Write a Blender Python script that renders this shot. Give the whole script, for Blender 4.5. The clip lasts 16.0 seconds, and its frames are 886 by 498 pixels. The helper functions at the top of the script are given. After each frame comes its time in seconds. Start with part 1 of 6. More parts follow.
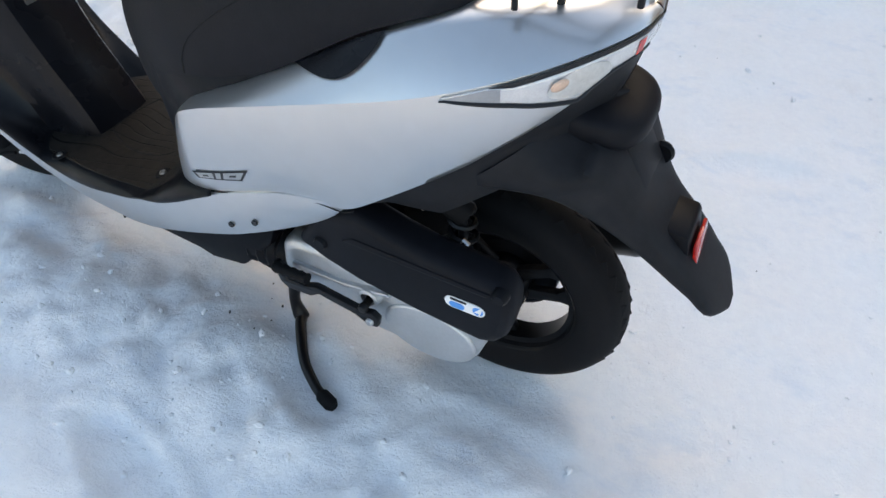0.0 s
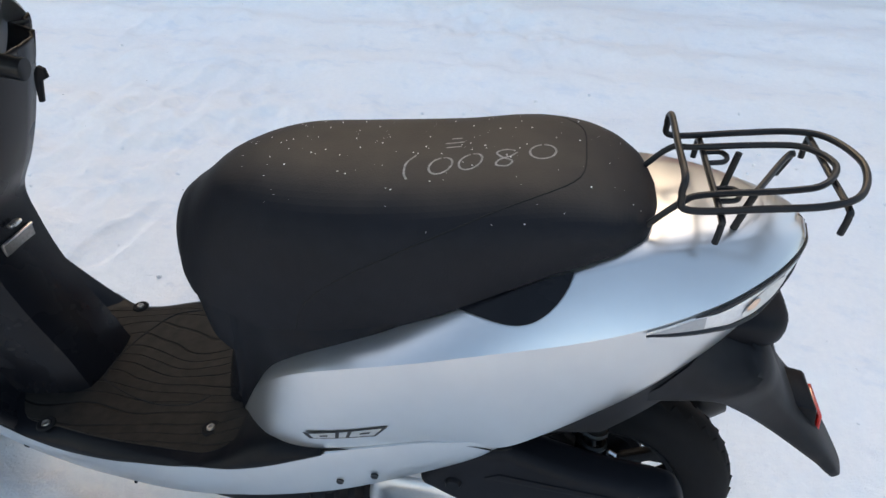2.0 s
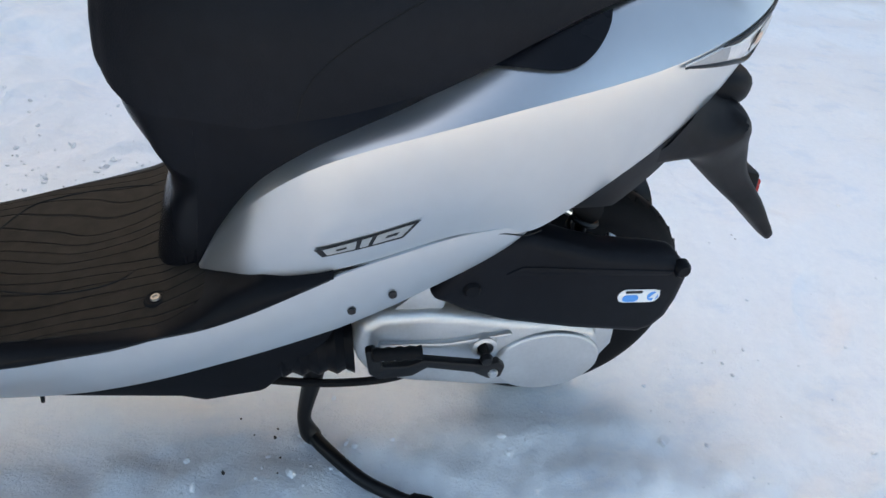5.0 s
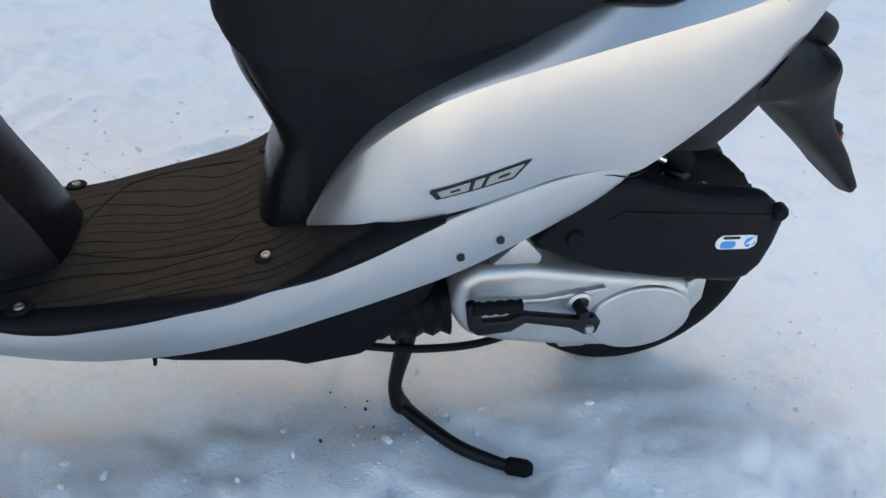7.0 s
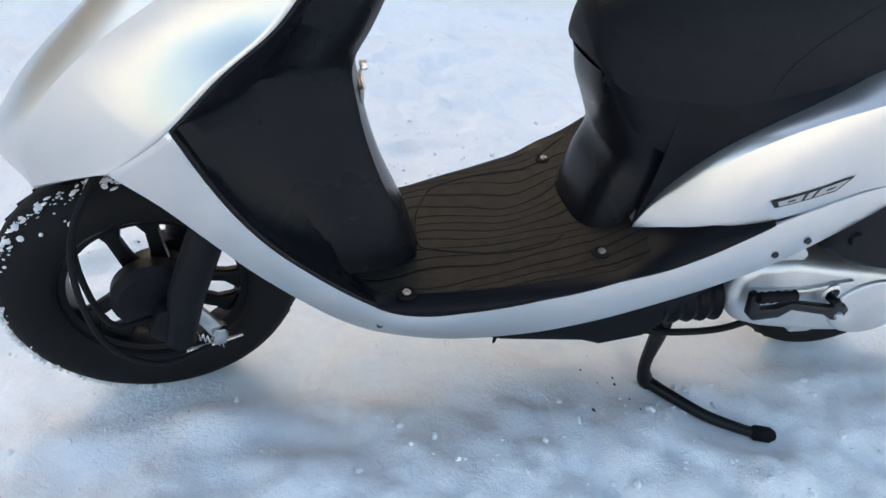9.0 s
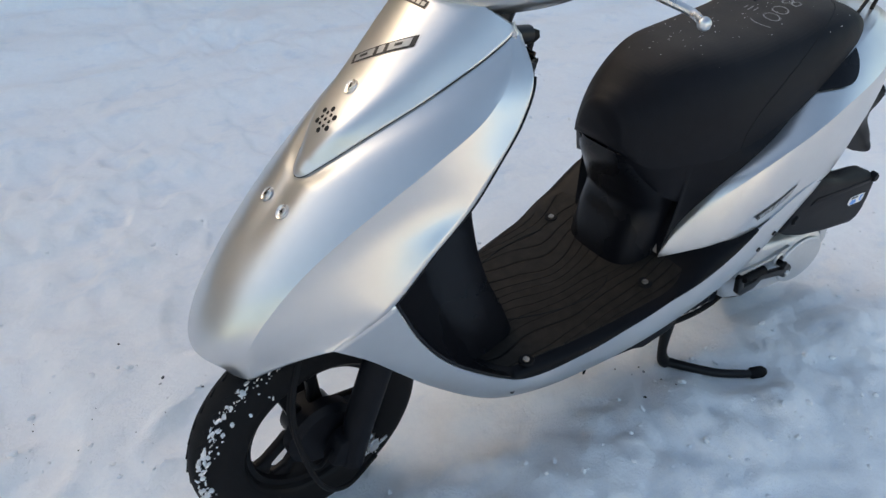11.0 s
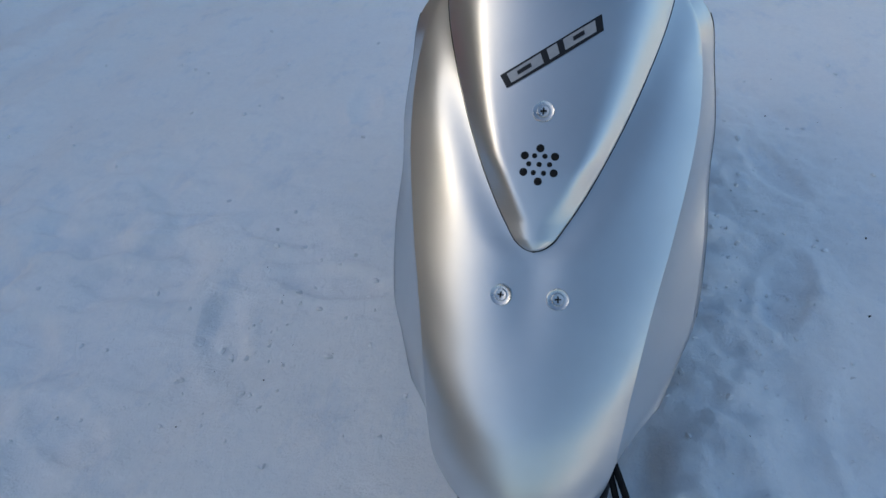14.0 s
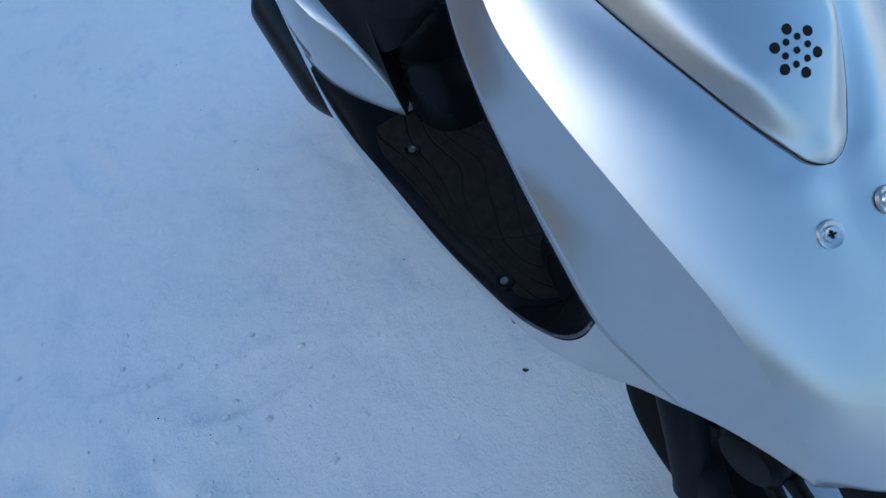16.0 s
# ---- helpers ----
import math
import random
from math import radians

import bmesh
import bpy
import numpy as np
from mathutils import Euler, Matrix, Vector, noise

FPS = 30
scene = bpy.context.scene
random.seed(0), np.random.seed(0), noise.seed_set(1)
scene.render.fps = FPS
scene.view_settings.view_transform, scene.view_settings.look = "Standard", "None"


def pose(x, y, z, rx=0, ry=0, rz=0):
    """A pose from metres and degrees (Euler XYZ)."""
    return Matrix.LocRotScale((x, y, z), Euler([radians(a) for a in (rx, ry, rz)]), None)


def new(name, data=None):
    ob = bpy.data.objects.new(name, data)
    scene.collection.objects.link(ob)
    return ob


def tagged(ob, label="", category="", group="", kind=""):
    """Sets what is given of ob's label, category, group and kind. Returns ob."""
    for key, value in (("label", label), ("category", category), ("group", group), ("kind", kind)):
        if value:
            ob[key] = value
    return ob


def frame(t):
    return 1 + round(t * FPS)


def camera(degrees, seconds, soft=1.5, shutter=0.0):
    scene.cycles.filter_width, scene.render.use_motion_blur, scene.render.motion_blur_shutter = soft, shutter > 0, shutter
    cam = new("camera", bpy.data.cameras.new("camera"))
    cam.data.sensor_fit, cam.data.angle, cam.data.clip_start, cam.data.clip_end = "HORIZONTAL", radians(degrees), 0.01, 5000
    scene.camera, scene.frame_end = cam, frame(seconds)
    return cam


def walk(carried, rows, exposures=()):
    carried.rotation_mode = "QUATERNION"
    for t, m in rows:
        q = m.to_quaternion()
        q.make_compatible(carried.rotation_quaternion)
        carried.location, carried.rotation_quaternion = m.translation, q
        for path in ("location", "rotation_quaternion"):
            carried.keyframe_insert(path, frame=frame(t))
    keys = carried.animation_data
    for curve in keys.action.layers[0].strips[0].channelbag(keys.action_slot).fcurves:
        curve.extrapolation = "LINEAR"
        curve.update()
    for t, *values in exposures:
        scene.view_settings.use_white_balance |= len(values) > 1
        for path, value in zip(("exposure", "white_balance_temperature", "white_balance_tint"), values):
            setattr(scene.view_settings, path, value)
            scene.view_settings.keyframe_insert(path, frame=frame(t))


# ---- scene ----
import functools
# World axes: x runs from the scooter's nose to its tail, y to its right-hand side, z up.
cam = camera(66.37, 16.0)
PATH = [
    (0.0, 0.2404, -0.6754, 1.0750, 42.51, 0.45, 27.06),
    (0.5, 0.1286, -0.6426, 1.0747, 41.91, 0.87, 22.76),
    (1.0, 0.0211, -0.6659, 1.1059, 46.54, -0.10, 16.08),
    (1.5, -0.0774, -0.7120, 1.1434, 51.02, -0.85, 10.85),
    (2.0, -0.1700, -0.6938, 1.1387, 53.15, -3.08, 9.90),
    (2.5, -0.2592, -0.6181, 1.1065, 50.50, -3.71, 3.07),
    (3.0, -0.3448, -0.5990, 1.0744, 48.28, -5.99, -2.43),
    (3.5, -0.4305, -0.6942, 1.0442, 51.07, -7.50, -10.76),
    (4.0, -0.4369, -0.7278, 0.9979, 49.57, -9.36, -8.79),
    (6.5, -0.4199, -0.7887, 0.8218, 57.98, -7.03, -15.58),
    (7.0, -0.5275, -0.7939, 0.8236, 54.70, -5.91, -11.08),
    (7.5, -0.6713, -0.8078, 0.8097, 54.06, -5.73, -7.90),
    (8.0, -0.8034, -0.8190, 0.8312, 54.17, -5.85, -9.28),
    (8.5, -0.8892, -0.8357, 0.8425, 54.07, -6.43, -9.65),
    (11.0, -1.4267, -0.7735, 1.0856, 55.93, -1.35, -32.33),
    (11.5, -1.4886, -0.6596, 1.1107, 56.70, 0.66, -39.68),
    (12.0, -1.5433, -0.5593, 1.1579, 59.05, 1.44, -44.55),
    (12.5, -1.6437, -0.4705, 1.1976, 64.40, 1.68, -56.82),
    (13.0, -1.7335, -0.3913, 1.2320, 64.56, 2.92, -64.13),
    (13.5, -1.7090, -0.2176, 1.1596, 59.81, 5.83, -70.29),
    (14.0, -1.6748, -0.0573, 1.0901, 50.79, 4.57, -77.63),
    (14.5, -1.6453, 0.0587, 1.0819, 45.89, 4.05, -86.20),
    (15.0, -1.6539, 0.1765, 1.0798, 48.93, 4.13, -98.17),
    (15.5, -1.5214, 0.2847, 1.0530, 45.83, 9.47, -106.19),
    (16.0, -1.3819, 0.3628, 1.0378, 40.82, 11.18, -118.24),
]
EXPOSURES = [(0.0, 1.95, 8300, 9), (2.0, 1.95, 8300, 9), (2.5, 1.93, 8300, 9), (3.0, 2.18, 8200, 9), (3.5, 2.22, 8200, 9), (4.0, 2.14, 8100, 9), (6.5, 1.75, 7900, 7), (7.0, 1.82, 7900, 7), (7.5, 2.10, 8000, 7), (8.5, 2.15, 8000, 7),
             (11.0, 1.55, 8000, 8), (12.5, 1.22, 7900, 8), (13.1, 0.96, 7500, 7), (14.3, 0.74, 5950, 4), (15.0, 0.85, 5350, 0), (15.5, 0.90, 5050, -3), (16.0, 0.98, 5150, -1)]
walk(cam, [(t, pose(x, y, z, rx, ry, rz)) for t, x, y, z, rx, ry, rz in PATH], EXPOSURES)

# ---- light: an open, thinly clouded winter sky ----
SUN_EL, SUN_AZ = 25.0, -12.0
world = bpy.data.worlds.new("winter_sky")
scene.world = world
world.use_nodes = True
wn = world.node_tree.nodes
wl = world.node_tree.links
sky = wn.new("ShaderNodeTexSky")
sky.sky_type = "NISHITA"
sky.sun_disc = False
sky.sun_elevation, sky.sun_rotation = radians(SUN_EL), radians(SUN_AZ)
sky.dust_density = 2.6
wn["Background"].inputs["Strength"].default_value = 0.13
veil = wn.new("ShaderNodeHueSaturation")  # clear frosty air deepens the blue
veil.inputs["Saturation"].default_value = 1.08
wl.new(sky.outputs[0], veil.inputs["Color"])
wl.new(veil.outputs[0], wn["Background"].inputs["Color"])
sun = new("sun", bpy.data.lights.new("sun", "SUN"))
sun.data.energy, sun.data.angle, sun.data.color = 1.6, radians(4), (1.0, 0.88, 0.74)
sun.rotation_euler = Euler((radians(90 - SUN_EL), 0, radians(180 - SUN_AZ)))


# ---- materials ----
def material(name, base, rough=0.5, metal=0.0, coat=0.0, spec=0.5, trans=0.0, ior=1.45):
    m = bpy.data.materials.new(name)
    m.use_nodes = True
    b = m.node_tree.nodes["Principled BSDF"]
    b.inputs["Base Color"].default_value = (*base, 1)
    b.inputs["Roughness"].default_value = rough
    b.inputs["Metallic"].default_value = metal
    b.inputs["Coat Weight"].default_value = coat
    b.inputs["Coat Roughness"].default_value = 0.05
    b.inputs["Specular IOR Level"].default_value = spec
    b.inputs["Transmission Weight"].default_value = trans
    b.inputs["IOR"].default_value = ior
    return m


def node(m, kind, **values):
    n = m.node_tree.nodes.new(kind)
    for key, value in values.items():
        n.inputs[key].default_value = value
    return n


def link(m, a, b):
    m.node_tree.links.new(a, b)


def bsdf(m):
    return m.node_tree.nodes["Principled BSDF"]


def coords(m, scale=(1, 1, 1)):
    tc, mp = node(m, "ShaderNodeTexCoord"), node(m, "ShaderNodeMapping")
    mp.inputs["Scale"].default_value = scale
    link(m, tc.outputs["Object"], mp.inputs["Vector"])
    return mp.outputs[0]


def noise_of(m, scale, detail=4.0, vec=None, rough=0.5):
    n = node(m, "ShaderNodeTexNoise", Scale=scale, Detail=detail, Roughness=rough)
    link(m, vec or coords(m), n.inputs["Vector"])
    return n.outputs["Fac"]


def ramp(m, fac, stops):
    r = node(m, "ShaderNodeValToRGB")
    e = r.color_ramp.elements
    while len(e) < len(stops):
        e.new(0.5)
    for el, (p, c) in zip(e, stops):
        el.position, el.color = p, (*c, 1) if len(c) == 3 else c
    link(m, fac, r.inputs[0])
    return r.outputs[0]


def mix(m, fac, a, b, mode="MIX"):
    n = m.node_tree.nodes.new("ShaderNodeMix")
    n.data_type, n.blend_type = "RGBA", mode
    for sock, v in ((n.inputs[0], fac), (n.inputs[6], a), (n.inputs[7], b)):
        if hasattr(v, "is_linked"):
            link(m, v, sock)
        else:
            sock.default_value = v if isinstance(v, (int, float)) else (*v, 1)
    return n.outputs[2]


def bump(m, height, strength, distance, under=None):
    b = node(m, "ShaderNodeBump", Strength=strength, Distance=distance)
    link(m, height, b.inputs["Height"])
    if under is not None:
        link(m, under, b.inputs["Normal"])
    link(m, b.outputs[0], bsdf(m).inputs["Normal"])
    return b.outputs[0]


def varied(m, base, spread, scale, rough=None):
    """Two scales of slight change in colour, and in gloss where rough is (low, high)."""
    lo, hi = [tuple(max(0, c * k) for c in base) for k in (1 - spread, 1 + spread)]
    broad, fine = noise_of(m, scale), noise_of(m, scale * 9, 6)
    c = mix(m, 0.35, ramp(m, broad, [(0.3, lo), (0.7, hi)]), ramp(m, fine, [(0.3, lo), (0.7, hi)]))
    link(m, c, bsdf(m).inputs["Base Color"])
    if rough:
        r = node(m, "ShaderNodeMapRange", **{"To Min": rough[0], "To Max": rough[1]})
        link(m, broad, r.inputs["Value"])
        link(m, r.outputs[0], bsdf(m).inputs["Roughness"])
    return m


def paint_silver():
    m = material("silver_paint", (0.58, 0.585, 0.59), 0.3, 0.9, 0.35)
    bsdf(m).inputs["Coat Roughness"].default_value = 0.14
    varied(m, (0.58, 0.585, 0.59), 0.04, 5, (0.26, 0.33))
    flake = noise_of(m, 1500, 2)  # metal flakes in the lacquer
    bump(m, flake, 0.02, 0.0003)
    return m


def plastic_black(name, base=(0.005, 0.0053, 0.007), rough=(0.32, 0.5), grain=0.12, spec=0.12):
    m = varied(material(name, base, 0.4, spec=spec), base, 0.3, 8, rough)
    bump(m, noise_of(m, 900, 2), grain, 0.0006)
    return m


def vinyl():
    base = (0.0095, 0.0100, 0.0130)
    m = varied(material("seat_vinyl", base, 0.5, spec=0.14), base, 0.25, 6, (0.5, 0.65))
    v = node(m, "ShaderNodeTexVoronoi", Scale=420.0)
    link(m, coords(m), v.inputs["Vector"])
    bump(m, v.outputs["Distance"], 0.25, 0.0008)
    # dust, and the warm sky's sheen painted in, on the saddle's upward faces
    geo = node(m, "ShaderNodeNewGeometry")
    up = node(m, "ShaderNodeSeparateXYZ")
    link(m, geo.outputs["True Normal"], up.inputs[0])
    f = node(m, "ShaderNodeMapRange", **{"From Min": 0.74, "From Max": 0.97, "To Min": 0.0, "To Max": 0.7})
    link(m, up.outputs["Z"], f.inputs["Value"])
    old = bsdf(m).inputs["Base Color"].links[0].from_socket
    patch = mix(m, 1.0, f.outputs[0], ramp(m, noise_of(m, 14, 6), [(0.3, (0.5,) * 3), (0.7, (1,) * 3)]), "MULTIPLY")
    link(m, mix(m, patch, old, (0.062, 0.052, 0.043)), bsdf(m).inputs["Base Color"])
    return m


def mat_rubber():
    """Floor mat with long wandering grooves."""
    m = material("floor_mat_rubber", (0.03, 0.028, 0.027), 0.6, spec=0.12)
    warp = noise_of(m, 2.6, 1.0, coords(m, (1.6, 2.6, 1)))
    sep = node(m, "ShaderNodeSeparateXYZ")
    link(m, coords(m), sep.inputs[0])

    def calc(op, a, b):
        n = node(m, "ShaderNodeMath")
        n.operation = op
        for sock, v in ((n.inputs[0], a), (n.inputs[1], b)):
            if hasattr(v, "is_linked"):
                link(m, v, sock)
            else:
                sock.default_value = v
        return n.outputs[0]
    lines = calc("FRACT", calc("ADD", calc("MULTIPLY", sep.outputs["Y"], 44.0), calc("MULTIPLY", warp, 7.0)), 0.0)
    groove = ramp(m, lines, [(0.0, (0, 0, 0)), (0.09, (1, 1, 1)), (0.91, (1, 1, 1)), (1.0, (0, 0, 0))])
    worn = ramp(m, noise_of(m, 60, 6), [(0.3, (0.011, 0.0098, 0.0088)), (0.75, (0.024, 0.0205, 0.0178))])
    link(m, mix(m, groove, (0.004, 0.004, 0.004), worn), bsdf(m).inputs["Base Color"])
    bump(m, groove, 0.8, 0.002)
    return m


def snow_material():
    m = material("packed_snow", (0.8, 0.81, 0.83), 0.75, spec=0.3)
    broad = noise_of(m, 1.3, 5)
    fine = noise_of(m, 60, 8, rough=0.65)
    c = mix(m, 0.5, ramp(m, broad, [(0.3, (0.80, 0.81, 0.84)), (0.7, (0.90, 0.90, 0.90))]),
            ramp(m, fine, [(0.25, (0.79, 0.81, 0.84)), (0.7, (0.91, 0.91, 0.91))]))
    # faint brown dirt trodden into patches of it, and single specks
    dirt = ramp(m, noise_of(m, 2.6, 8, rough=0.72), [(0.58, (0, 0, 0)), (0.80, (0.40,) * 3)])
    c = mix(m, dirt, c, (0.66, 0.62, 0.59))
    # bluish mottling painted in for shade that the crust's relief lacks
    cool_mottle = ramp(m, noise_of(m, 4.6, 9, coords(m, (1.0, 1.7, 1.0)), rough=0.7), [(0.54, (0, 0, 0)), (0.66, (0.5,) * 3)])
    c = mix(m, cool_mottle, c, (0.68, 0.74, 0.82))
    # patchy warm tint beyond the near side paints in the warmer light there
    warm_tint = ramp(m, noise_of(m, 0.55, 6, rough=0.62), [(0.40, (0, 0, 0)), (0.62, (0.75,) * 3)])
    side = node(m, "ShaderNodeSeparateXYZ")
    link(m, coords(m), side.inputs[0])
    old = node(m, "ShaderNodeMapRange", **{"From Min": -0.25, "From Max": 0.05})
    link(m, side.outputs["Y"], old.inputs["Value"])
    warm_tint = mix(m, 1.0, warm_tint, old.outputs[0], "MULTIPLY")
    c = mix(m, warm_tint, c, mix(m, 1.0, c, (1.0, 0.945, 0.90), "MULTIPLY"))
    speck = ramp(m, noise_of(m, 38, 2), [(0.765, (0, 0, 0)), (0.785, (1, 1, 1))])
    both = mix(m, 1.0, ramp(m, noise_of(m, 3.5, 4), [(0.5, (0, 0, 0)), (0.6, (0.8,) * 3)]), speck, "MULTIPLY")
    link(m, mix(m, both, c, (0.16, 0.14, 0.125)), bsdf(m).inputs["Base Color"])
    bsdf(m).inputs["Subsurface Weight"].default_value = 0.0
    n1 = bump(m, noise_of(m, 22, 8, rough=0.66), 0.6, 0.014)
    bump(m, noise_of(m, 240, 4, rough=0.7), 0.7, 0.003, n1)
    return m


SILVER = paint_silver()
BLACK = plastic_black("black_plastic")
GLOSS = plastic_black("satin_black_cover", (0.006, 0.0064, 0.0085), (0.2, 0.34), 0.04, 0.2)
GREY_PLASTIC = plastic_black("dark_grey_plastic", (0.007, 0.0075, 0.010), (0.4, 0.6))
GUARD = plastic_black("weathered_grey_plastic", (0.016, 0.0165, 0.019), (0.42, 0.6))
VINYL = vinyl()
MAT = mat_rubber()
RUBBER = plastic_black("tyre_rubber", (0.008, 0.008, 0.009), (0.6, 0.8), 0.3)
RIM = plastic_black("rim_enamel", (0.006, 0.006, 0.007), (0.25, 0.4), 0.05)
STEEL_BLACK = plastic_black("black_enamelled_steel", (0.007, 0.007, 0.008), (0.3, 0.45), 0.05, 0.3)
ALLOY = varied(material("cast_alloy", (0.55, 0.56, 0.57), 0.45, 0.85), (0.55, 0.56, 0.57), 0.1, 20, (0.35, 0.55))
STEEL = varied(material("bright_steel", (0.6, 0.6, 0.6), 0.25, 1.0), (0.6, 0.6, 0.6), 0.15, 60, (0.18, 0.4))
CHROME = material("chrome", (0.85, 0.85, 0.85), 0.06, 1.0)
GLASS = material("clear_lens", (1, 1, 1), 0.02, trans=1.0, ior=1.3)
AMBER = varied(material("amber_lens", (0.55, 0.13, 0.03), 0.12, coat=0.5), (0.55, 0.13, 0.03), 0.15, 90)
RED = material("red_reflector", (0.5, 0.02, 0.015), 0.1, coat=0.6)
INK = material("dark_ink", (0.016, 0.016, 0.018), 0.35, spec=0.3)
PALE = varied(material("pale_grey_film", (0.36, 0.36, 0.36), 0.35, 0.3), (0.36, 0.36, 0.36), 0.1, 200)
BLUE = material("blue_film", (0.05, 0.28, 0.7), 0.3)
WHITE = material("white_film", (0.8, 0.8, 0.8), 0.35)
CHALK = varied(material("chalk", (0.24, 0.235, 0.23), 0.9), (0.24, 0.235, 0.23), 0.5, 120)
HOLE = material("dark_hole", (0.004, 0.004, 0.004), 0.9)
SNOW = snow_material()
BULB = material("lit_bulb", (1, 0.8, 0.5), 0.3)
bsdf(BULB).inputs["Emission Color"].default_value = (1.0, 0.56, 0.20, 1)
bsdf(BULB).inputs["Emission Strength"].default_value = 10.0


# ---- building blocks ----
def spl(keys, values):
    """A smooth curve through values at the ascending keys."""
    k, v = np.array(keys, float), np.array(values, float)
    d = np.gradient(v, k, axis=0)

    def f(x):
        x = min(max(x, k[0]), k[-1])
        i = min(int(np.searchsorted(k, x, "right")) - 1, len(k) - 2)
        h = k[i + 1] - k[i]
        s = (x - k[i]) / h
        return ((1 + 2 * s) * (1 - s) ** 2 * v[i] + s * (1 - s) ** 2 * h * d[i]
                + s * s * (3 - 2 * s) * v[i + 1] + s * s * (s - 1) * h * d[i + 1])
    return f


def rail(points):
    return spl(range(len(points)), points)


def smooth_line(points, n=10):
    f = rail(points)
    return [Vector(f(i / n)) for i in range((len(points) - 1) * n + 1)]


def lattice(bm, rows, around=False, flip=False):
    """Quads between rows of points, joined round each row where around is set."""
    vs = [[bm.verts.new(p) for p in r] for r in rows]
    n = len(rows[0])
    for a, b in zip(vs, vs[1:]):
        for j in range(n if around else n - 1):
            q = (a[j], a[(j + 1) % n], b[(j + 1) % n], b[j])
            if len({v.index if v.index >= 0 else id(v) for v in q}) == 4:
                bm.faces.new(q[::-1] if flip else q)
    return vs


def part(name, bm, mat, parent, label="", thick=0.0, sharp=35, m=None, weld=True, flat=False):
    if weld:
        bmesh.ops.remove_doubles(bm, verts=bm.verts, dist=1e-5)
    bmesh.ops.recalc_face_normals(bm, faces=bm.faces)
    me = bpy.data.meshes.new(name)
    bm.to_mesh(me)
    bm.free()
    for p in me.polygons:
        p.use_smooth = not flat
    me.set_sharp_from_angle(angle=radians(sharp))
    me.materials.append(mat)
    ob = new(name, me)
    if parent is not None:
        ob.parent = parent
    if m is not None:
        ob.matrix_local = m
    if label:
        ob["label"] = label
    if thick:
        s = ob.modifiers.new("thickness", "SOLIDIFY")
        s.thickness, s.offset = thick, -1
    return ob


def tube(points, r, n=10, smooth=0, bm=None, caps=True):
    bm = bm or bmesh.new()
    pts = smooth_line(points, smooth) if smooth else [Vector(p) for p in points]
    radii = r if callable(r) else (lambda s: r)
    t0 = (pts[1] - pts[0]).normalized()
    side = t0.orthogonal().normalized()
    rings = []
    for i, p in enumerate(pts):
        t = (pts[min(i + 1, len(pts) - 1)] - pts[max(i - 1, 0)]).normalized()
        side = (side - t * side.dot(t)).normalized()
        up = t.cross(side)
        rr = radii(i / (len(pts) - 1))
        rings.append([p + rr * (math.cos(a) * side + math.sin(a) * up) for a in np.linspace(0, math.tau, n, endpoint=False)])
    vs = lattice(bm, rings, True)
    if caps:
        bm.faces.new(vs[0])
        bm.faces.new(vs[-1])
    return bm


def slab(outline, y0, y1, bevel=0.004, bm=None, seg=2):
    """An outline in x and z, filled between two values of y, with rounded edges."""
    own = bm is None
    b2 = bmesh.new()
    a = [b2.verts.new((x, y0, z)) for x, z in outline]
    b = [b2.verts.new((x, y1, z)) for x, z in outline]
    n = len(outline)
    b2.faces.new(a)
    b2.faces.new(b[::-1])
    for i in range(n):
        b2.faces.new((a[i], b[i], b[(i + 1) % n], a[(i + 1) % n]))
    bmesh.ops.recalc_face_normals(b2, faces=b2.faces)
    if bevel:
        es = [e for e in b2.edges if len(e.link_faces) == 2 and e.calc_face_angle(0) > 0.6]
        bmesh.ops.bevel(b2, geom=es, offset=bevel, segments=seg, profile=0.5, affect="EDGES", clamp_overlap=True)
    if own:
        return b2
    me = bpy.data.meshes.new("tmp")
    b2.to_mesh(me)
    b2.free()
    bm.from_mesh(me)
    bpy.data.meshes.remove(me)
    return bm


def lathe(profile, n=48, axis="y", bm=None):
    """A profile of (radius, offset) turned about the y axis (or z, or x)."""
    bm = bm or bmesh.new()
    rows = []
    for a in np.linspace(0, math.tau, n, endpoint=False):
        c, s = math.cos(a), math.sin(a)
        rows.append([{"y": (r * c, o, r * s), "z": (r * c, r * s, o), "x": (o, r * c, r * s)}[axis] for r, o in profile])
    rows.append(rows[0])
    lattice(bm, rows)
    bmesh.ops.remove_doubles(bm, verts=bm.verts, dist=1e-6)
    return bm


def block(size, centre, bevel=0.004, m=None, bm=None, seg=2):
    """A box with rounded edges."""
    sx, sy, sz = (s / 2 for s in size)
    b2 = slab([(-sx, -sz), (sx, -sz), (sx, sz), (-sx, sz)], -sy, sy, bevel, None, seg)
    b2.transform(Matrix.Translation(centre) @ (m or Matrix()))
    if bm is None:
        return b2
    me = bpy.data.meshes.new("tmp")
    b2.to_mesh(me)
    b2.free()
    bm.from_mesh(me)
    bpy.data.meshes.remove(me)
    return bm


def mirrored(points):
    return [(x, -y, z) for x, y, z in points]


def empty(name):
    return new(name)

